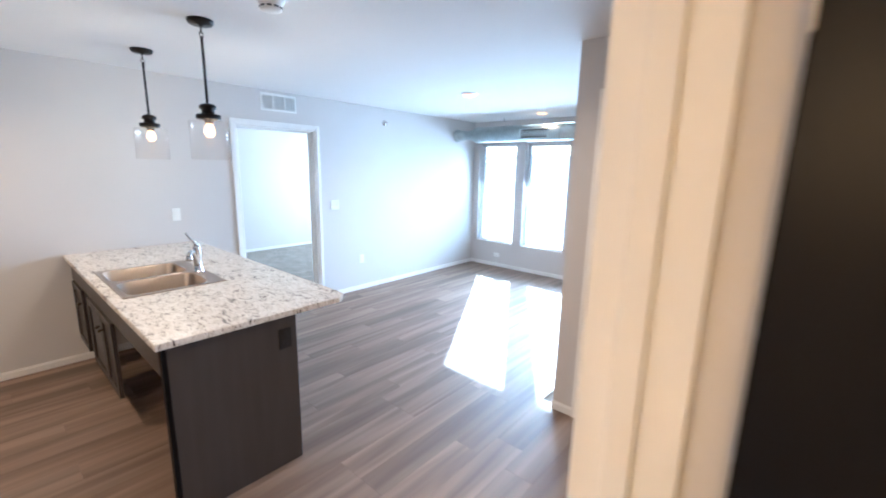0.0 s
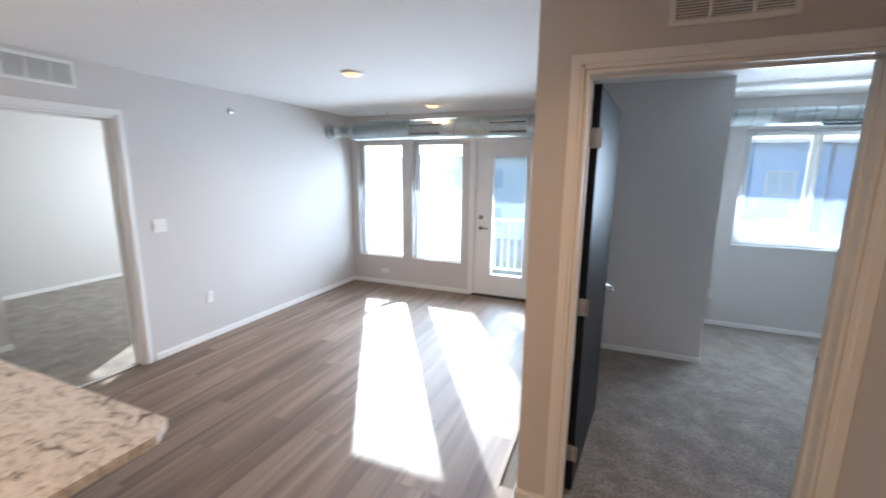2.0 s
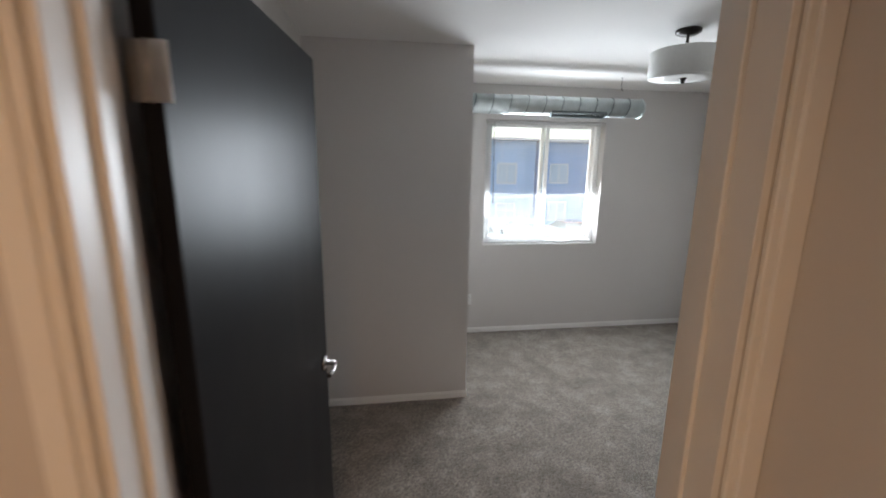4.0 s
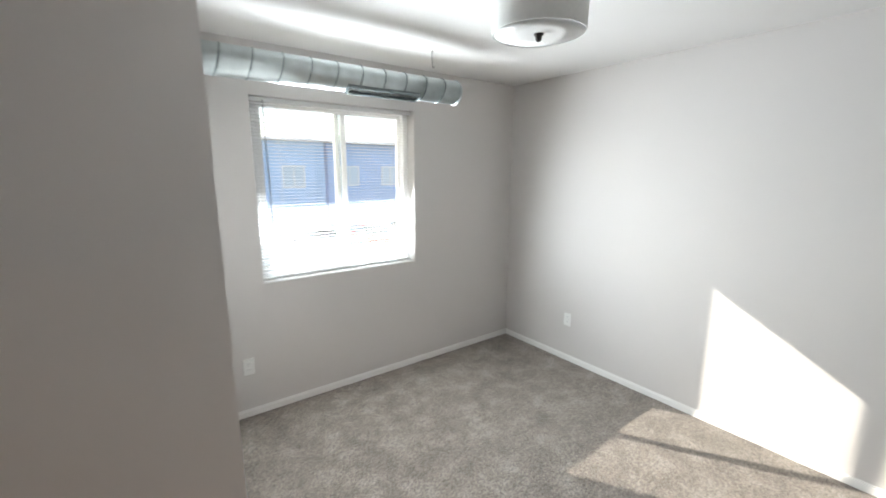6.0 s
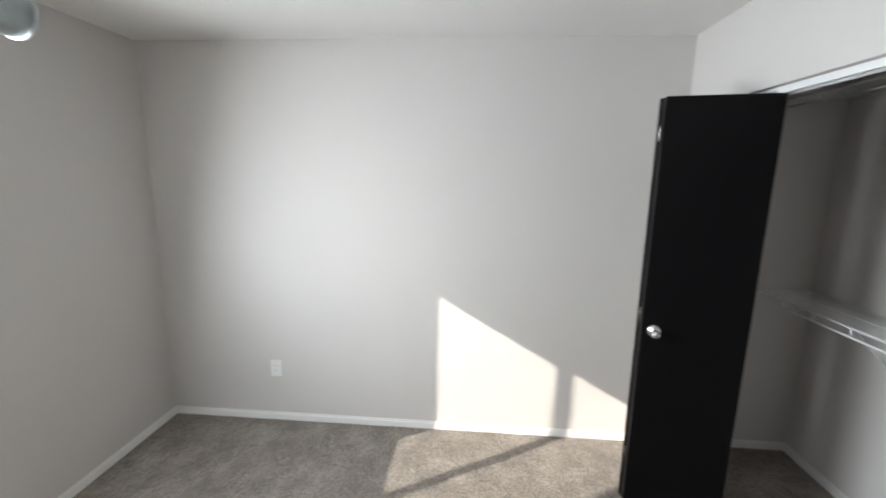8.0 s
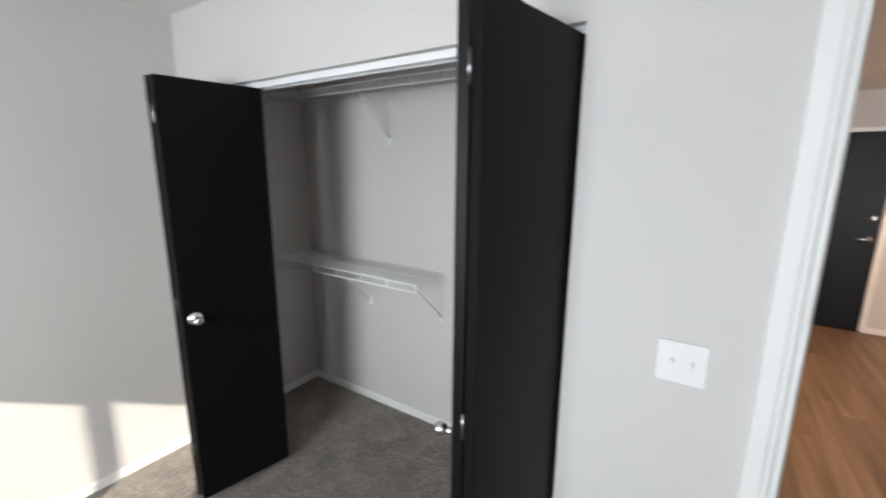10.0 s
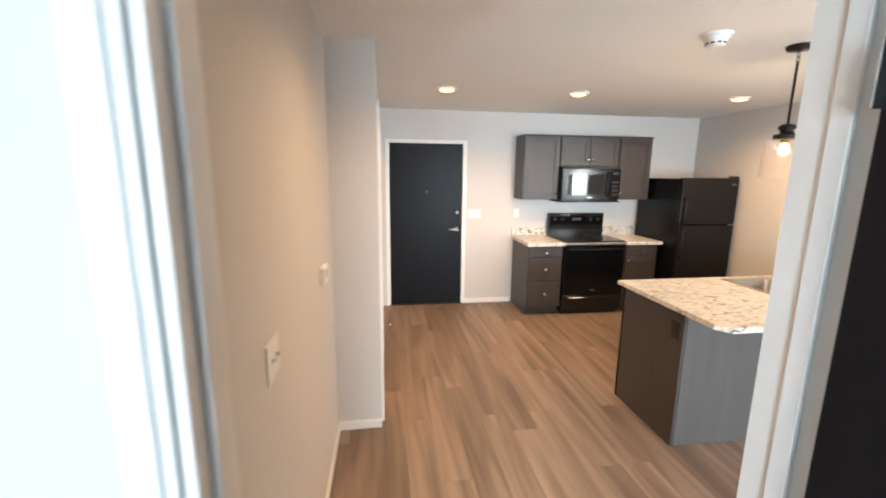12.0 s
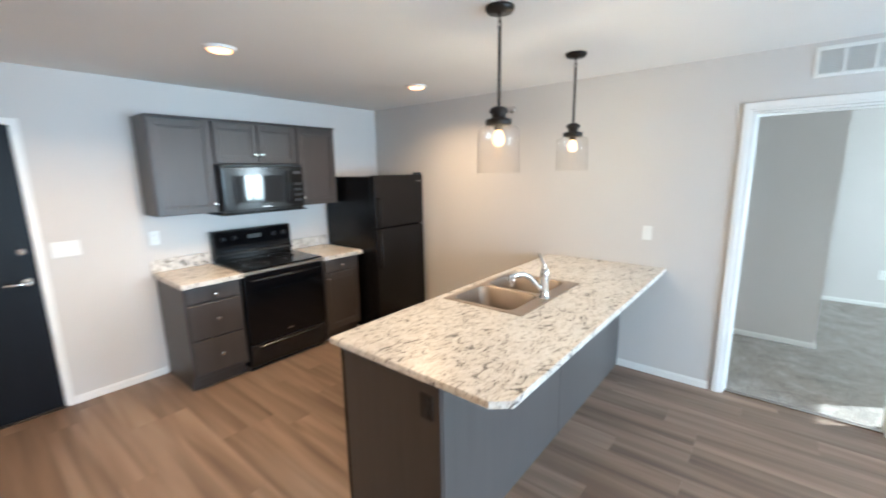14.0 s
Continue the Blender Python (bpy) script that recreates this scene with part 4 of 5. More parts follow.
# ---- closet ----
def bifold(label, pivot, joint, tip, knob_side):
    """Two dark leaves folded open on a track. The knob sits on the leading leaf."""
    b = thing("bifold_door", label, "door", None, "folding closet doors")
    half = 0.0165 if tip[0] > pivot[0] else -0.0165
    for i, (a, c) in enumerate(((pivot, (joint[0] - half, joint[1])), ((joint[0] + half, joint[1]), tip))):
        a, c = Vector(a), Vector(c)
        d = c - a
        L = d.length
        m = Matrix.Translation((a.x, a.y, 0)) @ Euler((0, 0, math.atan2(d.y, d.x))).to_matrix().to_4x4()
        bm = bmesh.new()
        box(bm, 0.003, L - 0.003, -0.0145, 0.0145, 0.062, 2.024, bevel=0.0015)
        lf = part("leaf", bm, "closet_door", b)
        lf.matrix_local = m
        if i == 1:
            bm = bmesh.new()
            knob(bm, Matrix.Translation((0.055, 0.0145 * knob_side, 0.988)) @ Euler((radians(-90 * knob_side), 0, 0)).to_matrix().to_4x4(), 0.019)
            part("knob", bm, "chrome", lf, "polished round knob")
    j = Vector(joint)
    for z in (0.325, 1.05, 1.875):
        bm = bmesh.new()
        box(bm, -0.0035, 0.0035, 0.0165, 0.0178, z - 0.035, z + 0.035, bevel=0.0005)
        lathe(bm, [(0.003, z - 0.036), (0.003, z + 0.036)], Matrix.Translation((0, 0.0185, 0)), 8)
        h = part("hinge", bm, "nickel", b)
        h.matrix_local = Matrix.Translation((j.x, j.y - 0.018, 0))
    return b


bifold("black folding closet door pushed open at the wall side", (3.465, 0.072), (3.312, 0.503), (3.212, 0.072), -1)
bifold("black folding closet door pushed open beside the switch", (1.713, 0.072), (1.816, 0.535), (1.915, 0.072), 1)
bm = bmesh.new()
x0, x1 = CLOSET[0] + 0.002, CLOSET[1] - 0.002
box(bm, x0, x1, 0.044, 0.050, 2.022, 2.049)
box(bm, x0, x1, 0.094, 0.100, 2.022, 2.049)
box(bm, x0, x1, 0.050, 0.094, 2.044, 2.049)
tagged(part("closet_track", bm, "wire_white"), "white metal track for the folding closet doors", "door track")


def wire_shelf(label, x0, x1, z, feet):
    """A white wire closet shelf on the back wall with a front lip and slanted brackets."""
    s = thing("wire_shelf", label, "shelf", pose(x0, -0.69, z), "wire shelves in the closet")
    L, D = x1 - x0, 0.305
    bm = bmesh.new()
    n = int(L / 0.0254)
    for i in range(n + 1):
        x = 0.004 + (L - 0.008) * i / n
        tube(bm, [(x, 0.006, 0.0), (x, D, 0.0), (x, D + 0.001, -0.005)], 0.0013, 5)
    part("deck_wire", bm, "wire_white", s)
    for nm, y, zz, r in (("back_rod", 0.008, -0.004, 0.003), ("middle_rod", D * 0.5, -0.004, 0.003), ("lip_rod", D + 0.001, -0.003, 0.0052), ("lip_rod", D + 0.001, -0.044, 0.0052)):
        bm = bmesh.new()
        tube(bm, [(0.0, y, zz), (L, y, zz)], r, 8)
        part(nm, bm, "wire_white", s)
    k = max(2, int(round(L / 0.20)))
    for i in range(k + 1):
        x = 0.004 + (L - 0.008) * i / k
        boxpart("lip_spacer", (x - 0.006, x + 0.006, D - 0.001, D + 0.003, -0.044, -0.003), "wire_white", s, 0.001)
    for fx in feet:
        x = fx - x0
        bm = bmesh.new()
        tube(bm, [(x, D - 0.01, -0.012), (x, D - 0.03, -0.03), (x, 0.012, -0.275)], 0.0055, 8)
        box(bm, x - 0.012, x + 0.012, 0.0, 0.006, -0.315, -0.262, bevel=0.002)
        lathe(bm, [(0.005, 0), (0.004, 0.003), (0.0001, 0.004)], pose(x, 0.006, -0.30, -90, 0, 0), 8)
        part("bracket", bm, "wire_white", s)
    return s


wire_shelf("white wire shelf along the top of the closet", 1.474, E - 0.003, 2.115, (2.30, 3.067))
wire_shelf("short white wire shelf low in the closet", 2.645, E - 0.003, 1.045, (2.672, 3.265))


# ---- peninsula ----
PT = 0.918
pen = thing("peninsula_cabinet", "dark-stained peninsula base with panelled back and open bay", "cabinet")
boxpart("end_panel", (-0.880, -0.861, -2.075, -1.462, 0.0, PT - 0.031), "cabinet_stain", pen, 0.0015)
boxpart("back_panel", (-2.050, -0.881, -1.478, -1.460, 0.0, PT - 0.031), "panel_stain", pen, 0.0015, "grey-brown wood-grain back panel")
boxpart("back_panel", (W + 0.003, -2.054, -1.478, -1.460, 0.0, PT - 0.031), "panel_stain", pen, 0.0015, "grey-brown wood-grain back panel")
boxpart("corner_stile", (-0.900, -0.8605, -2.095, -2.0755, 0.0, PT - 0.031), "closet_door", pen, 0.0015)
boxpart("apron", (W + 0.003, -0.901, -2.086, -2.068, 0.715, PT - 0.031), "cabinet_stain", pen, 0.0015)
for x0, x1, kx in ((-3.262, -2.864, -2.905), (-2.645, -2.212, -2.250), (-2.204, -1.900, -2.166)):
    bm = bmesh.new()
    z0, z1, f = 0.210, 0.706, 0.050
    box(bm, x0, x1, -2.086, -2.076, z0, z1)
    dr = part("door", bm, "cabinet_stain", pen)
    for nm, q in (("stile", (x0, x0 + f, z0, z1)), ("stile", (x1 - f, x1, z0, z1)), ("rail", (x0 + f, x1 - f, z0, z0 + f)), ("rail", (x0 + f, x1 - f, z1 - f, z1))):
        boxpart(nm, (q[0], q[1], -2.098, -2.0865, q[2], q[3]), "cabinet_stain", dr, 0.002)
    bm = bmesh.new()
    lathe(bm, [(0.008, 0), (0.006, 0.010), (0.015, 0.018), (0.015, 0.024), (0.0001, 0.028)], pose(kx, -2.098, 0.595, 90, 0, 0), 14)
    part("knob", bm, "nickel", dr, "small nickel knob")



def slab_with_hole(bm, outline, hole, z0, z1):
    """A flat slab with one rectangular hole, its outline a convex polygon counter-clockwise."""
    hx0, hx1, hy0, hy1 = hole
    inner = [(hx0, hy0), (hx1, hy0), (hx1, hy1), (hx0, hy1)]
    xs = [p[0] for p in outline]
    ys = [p[1] for p in outline]
    strips = [[(min(xs), min(ys)), (max(xs), min(ys)), (max(xs), hy0), (min(xs), hy0)],
              [(min(xs), hy0), (hx0, hy0), (hx0, hy1), (min(xs), hy1)],
              [(hx1, hy0), (max(xs), hy0), (max(xs), hy1), (hx1, hy1)]]
    made = {}

    def v(p, z):
        key = (round(p[0], 5), round(p[1], 5), z)
        if key not in made:
            made[key] = bm.verts.new((p[0], p[1], z))
        return made[key]

    for z in (z0, z1):
        for s in strips:
            bm.faces.new([v(p, z) for p in s])
        top = [(min(xs), hy1), (hx0, hy1), (hx1, hy1), (max(xs), hy1)] + [p for p in outline if p[1] > hy1 + 1e-6]
        bm.faces.new([v(p, z) for p in top])
    ring = [(min(xs), min(ys)), (max(xs), min(ys)), (max(xs), hy0), (max(xs), hy1)] + [p for p in outline if p[1] > hy1 + 1e-6] + [(min(xs), hy1), (min(xs), hy0)]
    for a, b in zip(ring, ring[1:] + ring[:1]):
        bm.faces.new((v(a, z0), v(b, z0), v(b, z1), v(a, z1)))
    for a, b in zip(inner, inner[1:] + inner[:1]):
        bm.faces.new((v(a, z0), v(b, z0), v(b, z1), v(a, z1)))


SINK = (-2.445, -1.630, -2.062, -1.515)
bm = bmesh.new()
cx1, cy1 = -0.822, -1.138
slab_with_hole(bm, [(W + 0.001, -2.120), (cx1, -2.120), (cx1, -1.203), (-0.876, cy1), (W + 0.001, cy1)], (SINK[0] + 0.02, SINK[1] - 0.02, SINK[2] + 0.02, SINK[3] - 0.02), PT - 0.030, PT)
es = [e for e in bm.edges if len(e.link_faces) == 2 and abs(e.verts[0].co.z - PT) < 1e-5 and abs(e.verts[1].co.z - PT) < 1e-5 and abs(e.calc_face_angle(0)) > 0.5]
bmesh.ops.bevel(bm, geom=es, offset=0.006, segments=2, profile=0.5, affect="EDGES")
ptop = thing("countertop", "cream speckled stone-look laminate countertop on the peninsula", "countertop")
part("top", bm, "stone_laminate", ptop)
for q in ((W + 0.002, cx1, -2.1222, -2.1202), (W + 0.002, -0.878, cy1 + 0.0002, cy1 + 0.0022), (cx1 + 0.0002, cx1 + 0.0022, -2.119, -1.205)):
    boxpart("edge_band", (*q, PT - 0.029, PT - 0.007), "stone_laminate", ptop)


def basin(bm, x0, x1, y0, y1, z0, z1, r=0.06, n=6):
    """An open bowl with rounded corners and floor, seen from above."""
    def ring(inset, z, rr):
        pts = []
        for cx, cy, a0 in ((x1 - inset - rr, y1 - inset - rr, 0), (x0 + inset + rr, y1 - inset - rr, 90), (x0 + inset + rr, y0 + inset + rr, 180), (x1 - inset - rr, y0 + inset + rr, 270)):
            for k in range(n + 1):
                a = radians(a0 + 90 * k / n)
                pts.append(bm.verts.new((cx + rr * math.cos(a), cy + rr * math.sin(a), z)))
        return pts
    rings = [ring(0, z1, r), ring(0.005, z1 - 0.007, r), ring(0.010, z0 + 0.04, r), ring(0.020, z0 + 0.014, r), ring(0.045, z0, r * 0.8)]
    for a, b in zip(rings, rings[1:]):
        for i in range(len(a)):
            f = bm.faces.new((a[i], a[(i + 1) % len(a)], b[(i + 1) % len(a)], b[i]))
            f.smooth = True
    bm.faces.new(rings[-1])
    for q, (cx, cy) in enumerate(((x1, y1), (x0, y1), (x0, y0), (x1, y0))):
        c = bm.verts.new((cx, cy, z1))
        for k in range(n):
            bm.faces.new((c, rings[0][q * (n + 1) + k], rings[0][q * (n + 1) + k + 1]))


sink = thing("kitchen_sink", "stainless steel double-bowl sink set in the countertop", "sink")
sx0, sx1, sy0, sy1 = SINK
mid = (sx0 + sx1) / 2
rim_y = sy1 - 0.085
bm = bmesh.new()
zt = PT + 0.005
for q in ((sx0, sx1, sy0, sy0 + 0.030), (sx0, sx1, rim_y, sy1), (sx0, sx0 + 0.030, sy0 + 0.030, rim_y), (sx1 - 0.030, sx1, sy0 + 0.030, rim_y), (mid - 0.016, mid + 0.016, sy0 + 0.030, rim_y)):
    box(bm, q[0], q[1], q[2], q[3], PT + 0.0005, zt)
part("rim", bm, "steel", sink)
for a, b in ((sx0 + 0.030, mid - 0.016), (mid + 0.016, sx1 - 0.030)):
    bm = bmesh.new()
    basin(bm, a, b, sy0 + 0.030, rim_y, PT - 0.175, zt)
    bw = part("bowl", bm, "steel", sink)
    bm = bmesh.new()
    lathe(bm, [(0.045, 0.0), (0.043, 0.004), (0.030, 0.002), (0.026, -0.004), (0.0001, -0.004)], Matrix.Translation(((a + b) / 2, (sy0 + rim_y) / 2, PT - 0.174)), 24)
    part("drain", bm, "chrome", bw)

faucet = thing("kitchen_faucet", "chrome single-lever kitchen faucet behind the sink", "faucet", pose(-1.990, -1.560, zt, 0, 0, -29))
bm = bmesh.new()
lathe(bm, [(0.034, 0), (0.034, 0.006), (0.029, 0.012), (0.027, 0.05), (0.026, 0.11), (0.027, 0.150), (0.024, 0.172), (0.018, 0.186), (0.0001, 0.190)], None, 24)
part("body", bm, "chrome", faucet, "polished chrome column")
bm = bmesh.new()
bend = [(0.010, 0.045), (0.040, 0.072), (0.075, 0.112), (0.110, 0.146), (0.150, 0.166), (0.190, 0.170), (0.225, 0.164), (0.244, 0.150)]
tube(bm, [(x, 0, z) for x, z in bend], 0.0155, 14)
spout = part("spout", bm, "chrome", faucet, "thick arched chrome spout")
bm = bmesh.new()
lathe(bm, [(0.0185, 0.0), (0.019, 0.018), (0.016, 0.030)], pose(0.240, 0, 0.130, 0, -30, 0), 16)
part("spray_tip", bm, "chrome", spout)
bm = bmesh.new()
lathe(bm, [(0.017, 0.186), (0.014, 0.200), (0.010, 0.206)], None, 16)
tube(bm, [(0.0, 0.0, 0.195), (0.0, -0.020, 0.222), (0.002, -0.042, 0.252), (0.003, -0.056, 0.274)], 0.0085, 10)
part("lever", bm, "chrome", faucet)


# ---- kitchen along the south wall ----
CT, FY = 0.900, -3.895


def cab_knob(parent, x, y, z):
    bm = bmesh.new()
    lathe(bm, [(0.007, 0), (0.005, 0.010), (0.0155, 0.018), (0.016, 0.024), (0.008, 0.028), (0.0001, 0.028)], pose(x, y, z, -90, 0, 0), 14)
    part("knob", bm, "chrome", parent, "small nickel knob")


def front(name, parent, x0, x1, z0, z1, y, frame_w=0.0, knob_at=None):
    """A cabinet front that faces north: flat, or with a raised frame round a sunk field."""
    bm = bmesh.new()
    if frame_w:
        f = frame_w
        box(bm, x0 + 0.002, x1 - 0.002, y - 0.018, y - 0.009, z0 + 0.002, z1 - 0.002)
        d = part(name, bm, "cabinet_stain", parent)
        for nm, q in (("stile", (x0, x0 + f, z0, z1)), ("stile", (x1 - f, x1, z0, z1)), ("rail", (x0 + f, x1 - f, z0, z0 + f)), ("rail", (x0 + f, x1 - f, z1 - f, z1))):
            boxpart(nm, (q[0], q[1], y - 0.0085, y, q[2], q[3]), "cabinet_stain", d, 0.002)
        g = f + 0.012
        for q in ((x0 + f, x0 + g, z0 + f, z1 - f), (x1 - g, x1 - f, z0 + f, z1 - f), (x0 + g, x1 - g, z0 + f, z0 + g), (x0 + g, x1 - g, z1 - g, z1 - f)):
            boxpart("bead", (q[0], q[1], y - 0.0088, y - 0.004, q[2], q[3]), "cabinet_stain", d, 0.0015)
    else:
        box(bm, x0, x1, y - 0.018, y, z0, z1, bevel=0.007, seg=3)
        d = part(name, bm, "cabinet_stain", parent)
    if knob_at:
        cab_knob(d, knob_at[0], y, knob_at[1])
    return d


def base_cabinet(label, x0, x1):
    c = thing("base_cabinet", label, "cabinet", None, "dark kitchen base cabinets")
    boxpart("body", (x0, x1, S + 0.002, FY - 0.004, 0.105, CT - 0.041), "cabinet_stain", c, 0.0015)
    boxpart("toe_board", (x0 + 0.002, x1 - 0.002, S + 0.002, FY - 0.065, 0.0, 0.105), "cabinet_stain", c)
    return c


c = base_cabinet("dark-stained base cabinet with three drawers beside the range", -1.195, -0.768)
for z0, z1, kz in ((0.725, 0.850, 0.775), (0.432, 0.712, 0.575), (0.140, 0.420, 0.275)):
    front("drawer", c, -1.180, -0.782, z0, z1, FY + 0.016, knob_at=(-0.985, kz))
c = base_cabinet("dark-stained base cabinet with drawer and door beside the fridge", -2.425, -1.990)
front("drawer", c, -2.411, -2.004, 0.725, 0.850, FY + 0.016, knob_at=(-2.205, 0.785))
front("door", c, -2.411, -2.004, 0.135, 0.712, FY + 0.016, 0.055, knob_at=(-2.035, 0.665))


def kitchen_top(label, x0, x1):
    top = thing("countertop", label, "countertop")
    boxpart("top", (x0, x1, S + 0.001, -3.845, CT - 0.040, CT), "stone_laminate", top, 0.005, seg=2)
    boxpart("backsplash", (x0, x1, S + 0.001, S + 0.020, CT + 0.001, CT + 0.105), "stone_laminate", top, 0.003)


kitchen_top("cream speckled laminate countertop with backsplash by the range", -1.205, -0.745)
kitchen_top("short cream speckled laminate countertop between range and fridge", -2.455, -1.985)


def upper_cabinet(label, x0, x1, z0, z1, doors):
    c = thing("wall_cabinet", label, "cabinet", None, "dark kitchen wall cabinets")
    boxpart("body", (x0, x1, S + 0.002, -4.192, z0, z1), "cabinet_stain", c, 0.0015)
    boxpart("top_moulding", (x0 - 0.004, x1 + 0.004, S + 0.002, -4.166, z1 + 0.0005, z1 + 0.014), "cabinet_stain", c, 0.003)
    for a, b, kx in doors:
        front("door", c, a, b, z0 + 0.006, z1 - 0.012, -4.172, 0.052, knob_at=(kx, z0 + 0.075))


upper_cabinet("dark-stained wall cabinet with one panelled door", -1.215, -0.758, 1.385, 2.140, [(-1.206, -0.768, -1.180)])
upper_cabinet("short dark-stained wall cabinet with two doors above the microwave", -1.980, -1.220, 1.790, 2.140, [(-1.972, -1.603, -1.630), (-1.597, -1.228, -1.570)])
upper_cabinet("dark-stained wall cabinet with one door beside the fridge", -2.425, -1.985, 1.385, 2.140, [(-2.416, -1.994, -2.020)])

# microwave
mw = thing("microwave", "black over-the-range microwave under the short cabinet", "microwave")
m0, m1 = -1.972, -1.222
boxpart("body", (m0, m1, S + 0.003, -4.110, 1.372, 1.785), "appliance_black", mw, 0.003)
dr = boxpart("door", (m0 + 0.135, m1 - 0.002, -4.109, -4.075, 1.392, 1.762), "appliance_black", mw, 0.006, seg=2)
boxpart("window", (m0 + 0.215, m1 - 0.070, -4.0745, -4.072, 1.450, 1.690), "oven_window", dr, 0.0008, "dark mirror-like window")
bm = bmesh.new()
tube(bm, [(m0 + 0.168, -4.075, 1.43), (m0 + 0.168, -4.045, 1.45), (m0 + 0.168, -4.040, 1.575), (m0 + 0.168, -4.045, 1.70), (m0 + 0.168, -4.075, 1.72)], 0.010, 10)
part("handle", bm, "appliance_black", dr)
cp = boxpart("control_panel", (m0 + 0.002, m0 + 0.133, -4.109, -4.078, 1.392, 1.762), "glass_black", mw, 0.004)
boxpart("display", (m0 + 0.030, m0 + 0.105, -4.0778, -4.0768, 1.695, 1.722), "burner_mark", cp, label="small dark clock display")
for i in range(4):
    for j in range(3):
        boxpart("button", (m0 + 0.030 + 0.027 * j, m0 + 0.049 + 0.027 * j, -4.0778, -4.0770, 1.44 + 0.05 * i, 1.465 + 0.05 * i), "plastic_black", cp)
boxpart("vent_strip", (m0, m1, -4.112, -4.082, 1.764, 1.784), "plastic_black", mw, 0.002)
boxpart("bottom_lip", (m0 - 0.004, m1 + 0.035, -4.40, -4.062, 1.358, 1.371), "appliance_black", mw, 0.003)
bm = bmesh.new()
box(bm, -1.62, -1.54, -4.0748, -4.0742, 1.410, 1.417)
part("badge", bm, "nickel", dr)

# range
rg = thing("electric_range", "glossy black electric range with glass top", "stove")
r0, r1 = -1.976, -1.212
boxpart("body", (r0, r1, -4.475, -3.905, 0.03, 0.896), "appliance_black", rg, 0.004)
boxpart("cooktop", (r0 - 0.002, r1 + 0.002, -4.44, -3.875, 0.897, 0.912), "glass_black", rg, 0.004, "black glass cooktop")
bm = bmesh.new()
for bx, by, br in ((-1.41, -4.03, 0.105), (-1.77, -4.03, 0.085), (-1.41, -4.28, 0.08), (-1.77, -4.28, 0.105)):
    lathe(bm, [(br, 0.9122), (br, 0.9128), (br - 0.003, 0.9128), (br - 0.003, 0.9122)], Matrix.Translation((bx, by, 0)), 40, cap=False)
part("burner_ring", bm, "burner_mark", rg)
bg = boxpart("backguard", (r0, r1, -4.475, -4.405, 0.913, 1.195), "appliance_black", rg, 0.008, seg=2)
boxpart("control_face", (r0 + 0.02, r1 - 0.02, -4.4048, -4.4025, 1.045, 1.180), "glass_black", bg, 0.001)
for kx in (-1.30, -1.40, -1.79, -1.89):
    bm = bmesh.new()
    lathe(bm, [(0.022, 0), (0.020, 0.018), (0.018, 0.024), (0.0001, 0.024)], pose(kx, -4.4025, 1.115, -90, 0, 0), 20)
    box(bm, kx - 0.002, kx + 0.002, -4.379, -4.377, 1.115, 1.134)
    part("knob", bm, "plastic_black", bg)
boxpart("clock", (-1.66, -1.53, -4.4024, -4.4016, 1.098, 1.134), "burner_mark", bg, label="dark clock display")
boxpart("shelf_lip", (r0 + 0.004, r1 - 0.004, -4.4045, -4.372, 0.945, 0.985), "appliance_black", bg, 0.014, "rounded glossy lip", seg=4)
od = boxpart("oven_door", (r0 + 0.003, r1 - 0.003, -3.904, -3.872, 0.255, 0.862), "glass_black", rg, 0.006, "black glass oven door", seg=2)
bm = bmesh.new()
tube(bm, [(r0 + 0.05, -3.872, 0.818), (r0 + 0.055, -3.835, 0.818), (r1 - 0.055, -3.835, 0.818), (r1 - 0.05, -3.872, 0.818)], 0.011, 12)
part("handle", bm, "appliance_black", od)
boxpart("badge", (-1.625, -1.565, -3.8718, -3.8708, 0.300, 0.312), "nickel", od)
dw = boxpart("storage_drawer", (r0 + 0.003, r1 - 0.003, -3.904, -3.876, 0.070, 0.245), "appliance_black", rg, 0.006, seg=2)
boxpart("drawer_lip", (r0 + 0.08, r1 - 0.08, -3.8758, -3.862, 0.205, 0.222), "appliance_black", dw, 0.005)
boxpart("trim_strip", (r0, r1, -3.904, -3.868, 0.868, 0.895), "steel", rg, 0.003, "thin steel strip under the cooktop")
boxpart("kick", (r0 + 0.01, r1 - 0.01, -3.96, -3.93, 0.0, 0.065), "plastic_black", rg)

# refrigerator
fr = thing("refrigerator", "black top-freezer refrigerator in the kitchen corner", "refrigerator")
f0, f1, ff = -3.205, -2.478, -3.645
boxpart("body", (f0, f1, S + 0.03, ff - 0.066, 0.015, 1.655), "fridge_black", fr, 0.006, seg=2)
fd = boxpart("freezer_door", (f0, f1, ff - 0.062, ff, 1.130, 1.668), "fridge_black", fr, 0.012, seg=3)
ld_ = boxpart("fridge_door", (f0, f1, ff - 0.062, ff, 0.085, 1.118), "fridge_black", fr, 0.012, seg=3)
for dpart, z0, z1 in ((fd, 1.150, 1.44), (ld_, 0.72, 1.10)):
    bm = bmesh.new()
    tube(bm, [(f1 - 0.045, ff, z0), (f1 - 0.045, ff + 0.034, z0 + 0.03), (f1 - 0.045, ff + 0.036, z1 - 0.03), (f1 - 0.045, ff, z1)], 0.011, 10)
    part("handle", bm, "appliance_black", dpart)
boxpart("badge", (f0 + 0.045, f0 + 0.095, ff - 0.0005, ff + 0.0012, 1.590, 1.600), "nickel", fd)
boxpart("hinge_cover", (f0 + 0.005, f0 + 0.10, ff - 0.07, ff - 0.012, 1.6685, 1.690), "plastic_black", fr, 0.005)
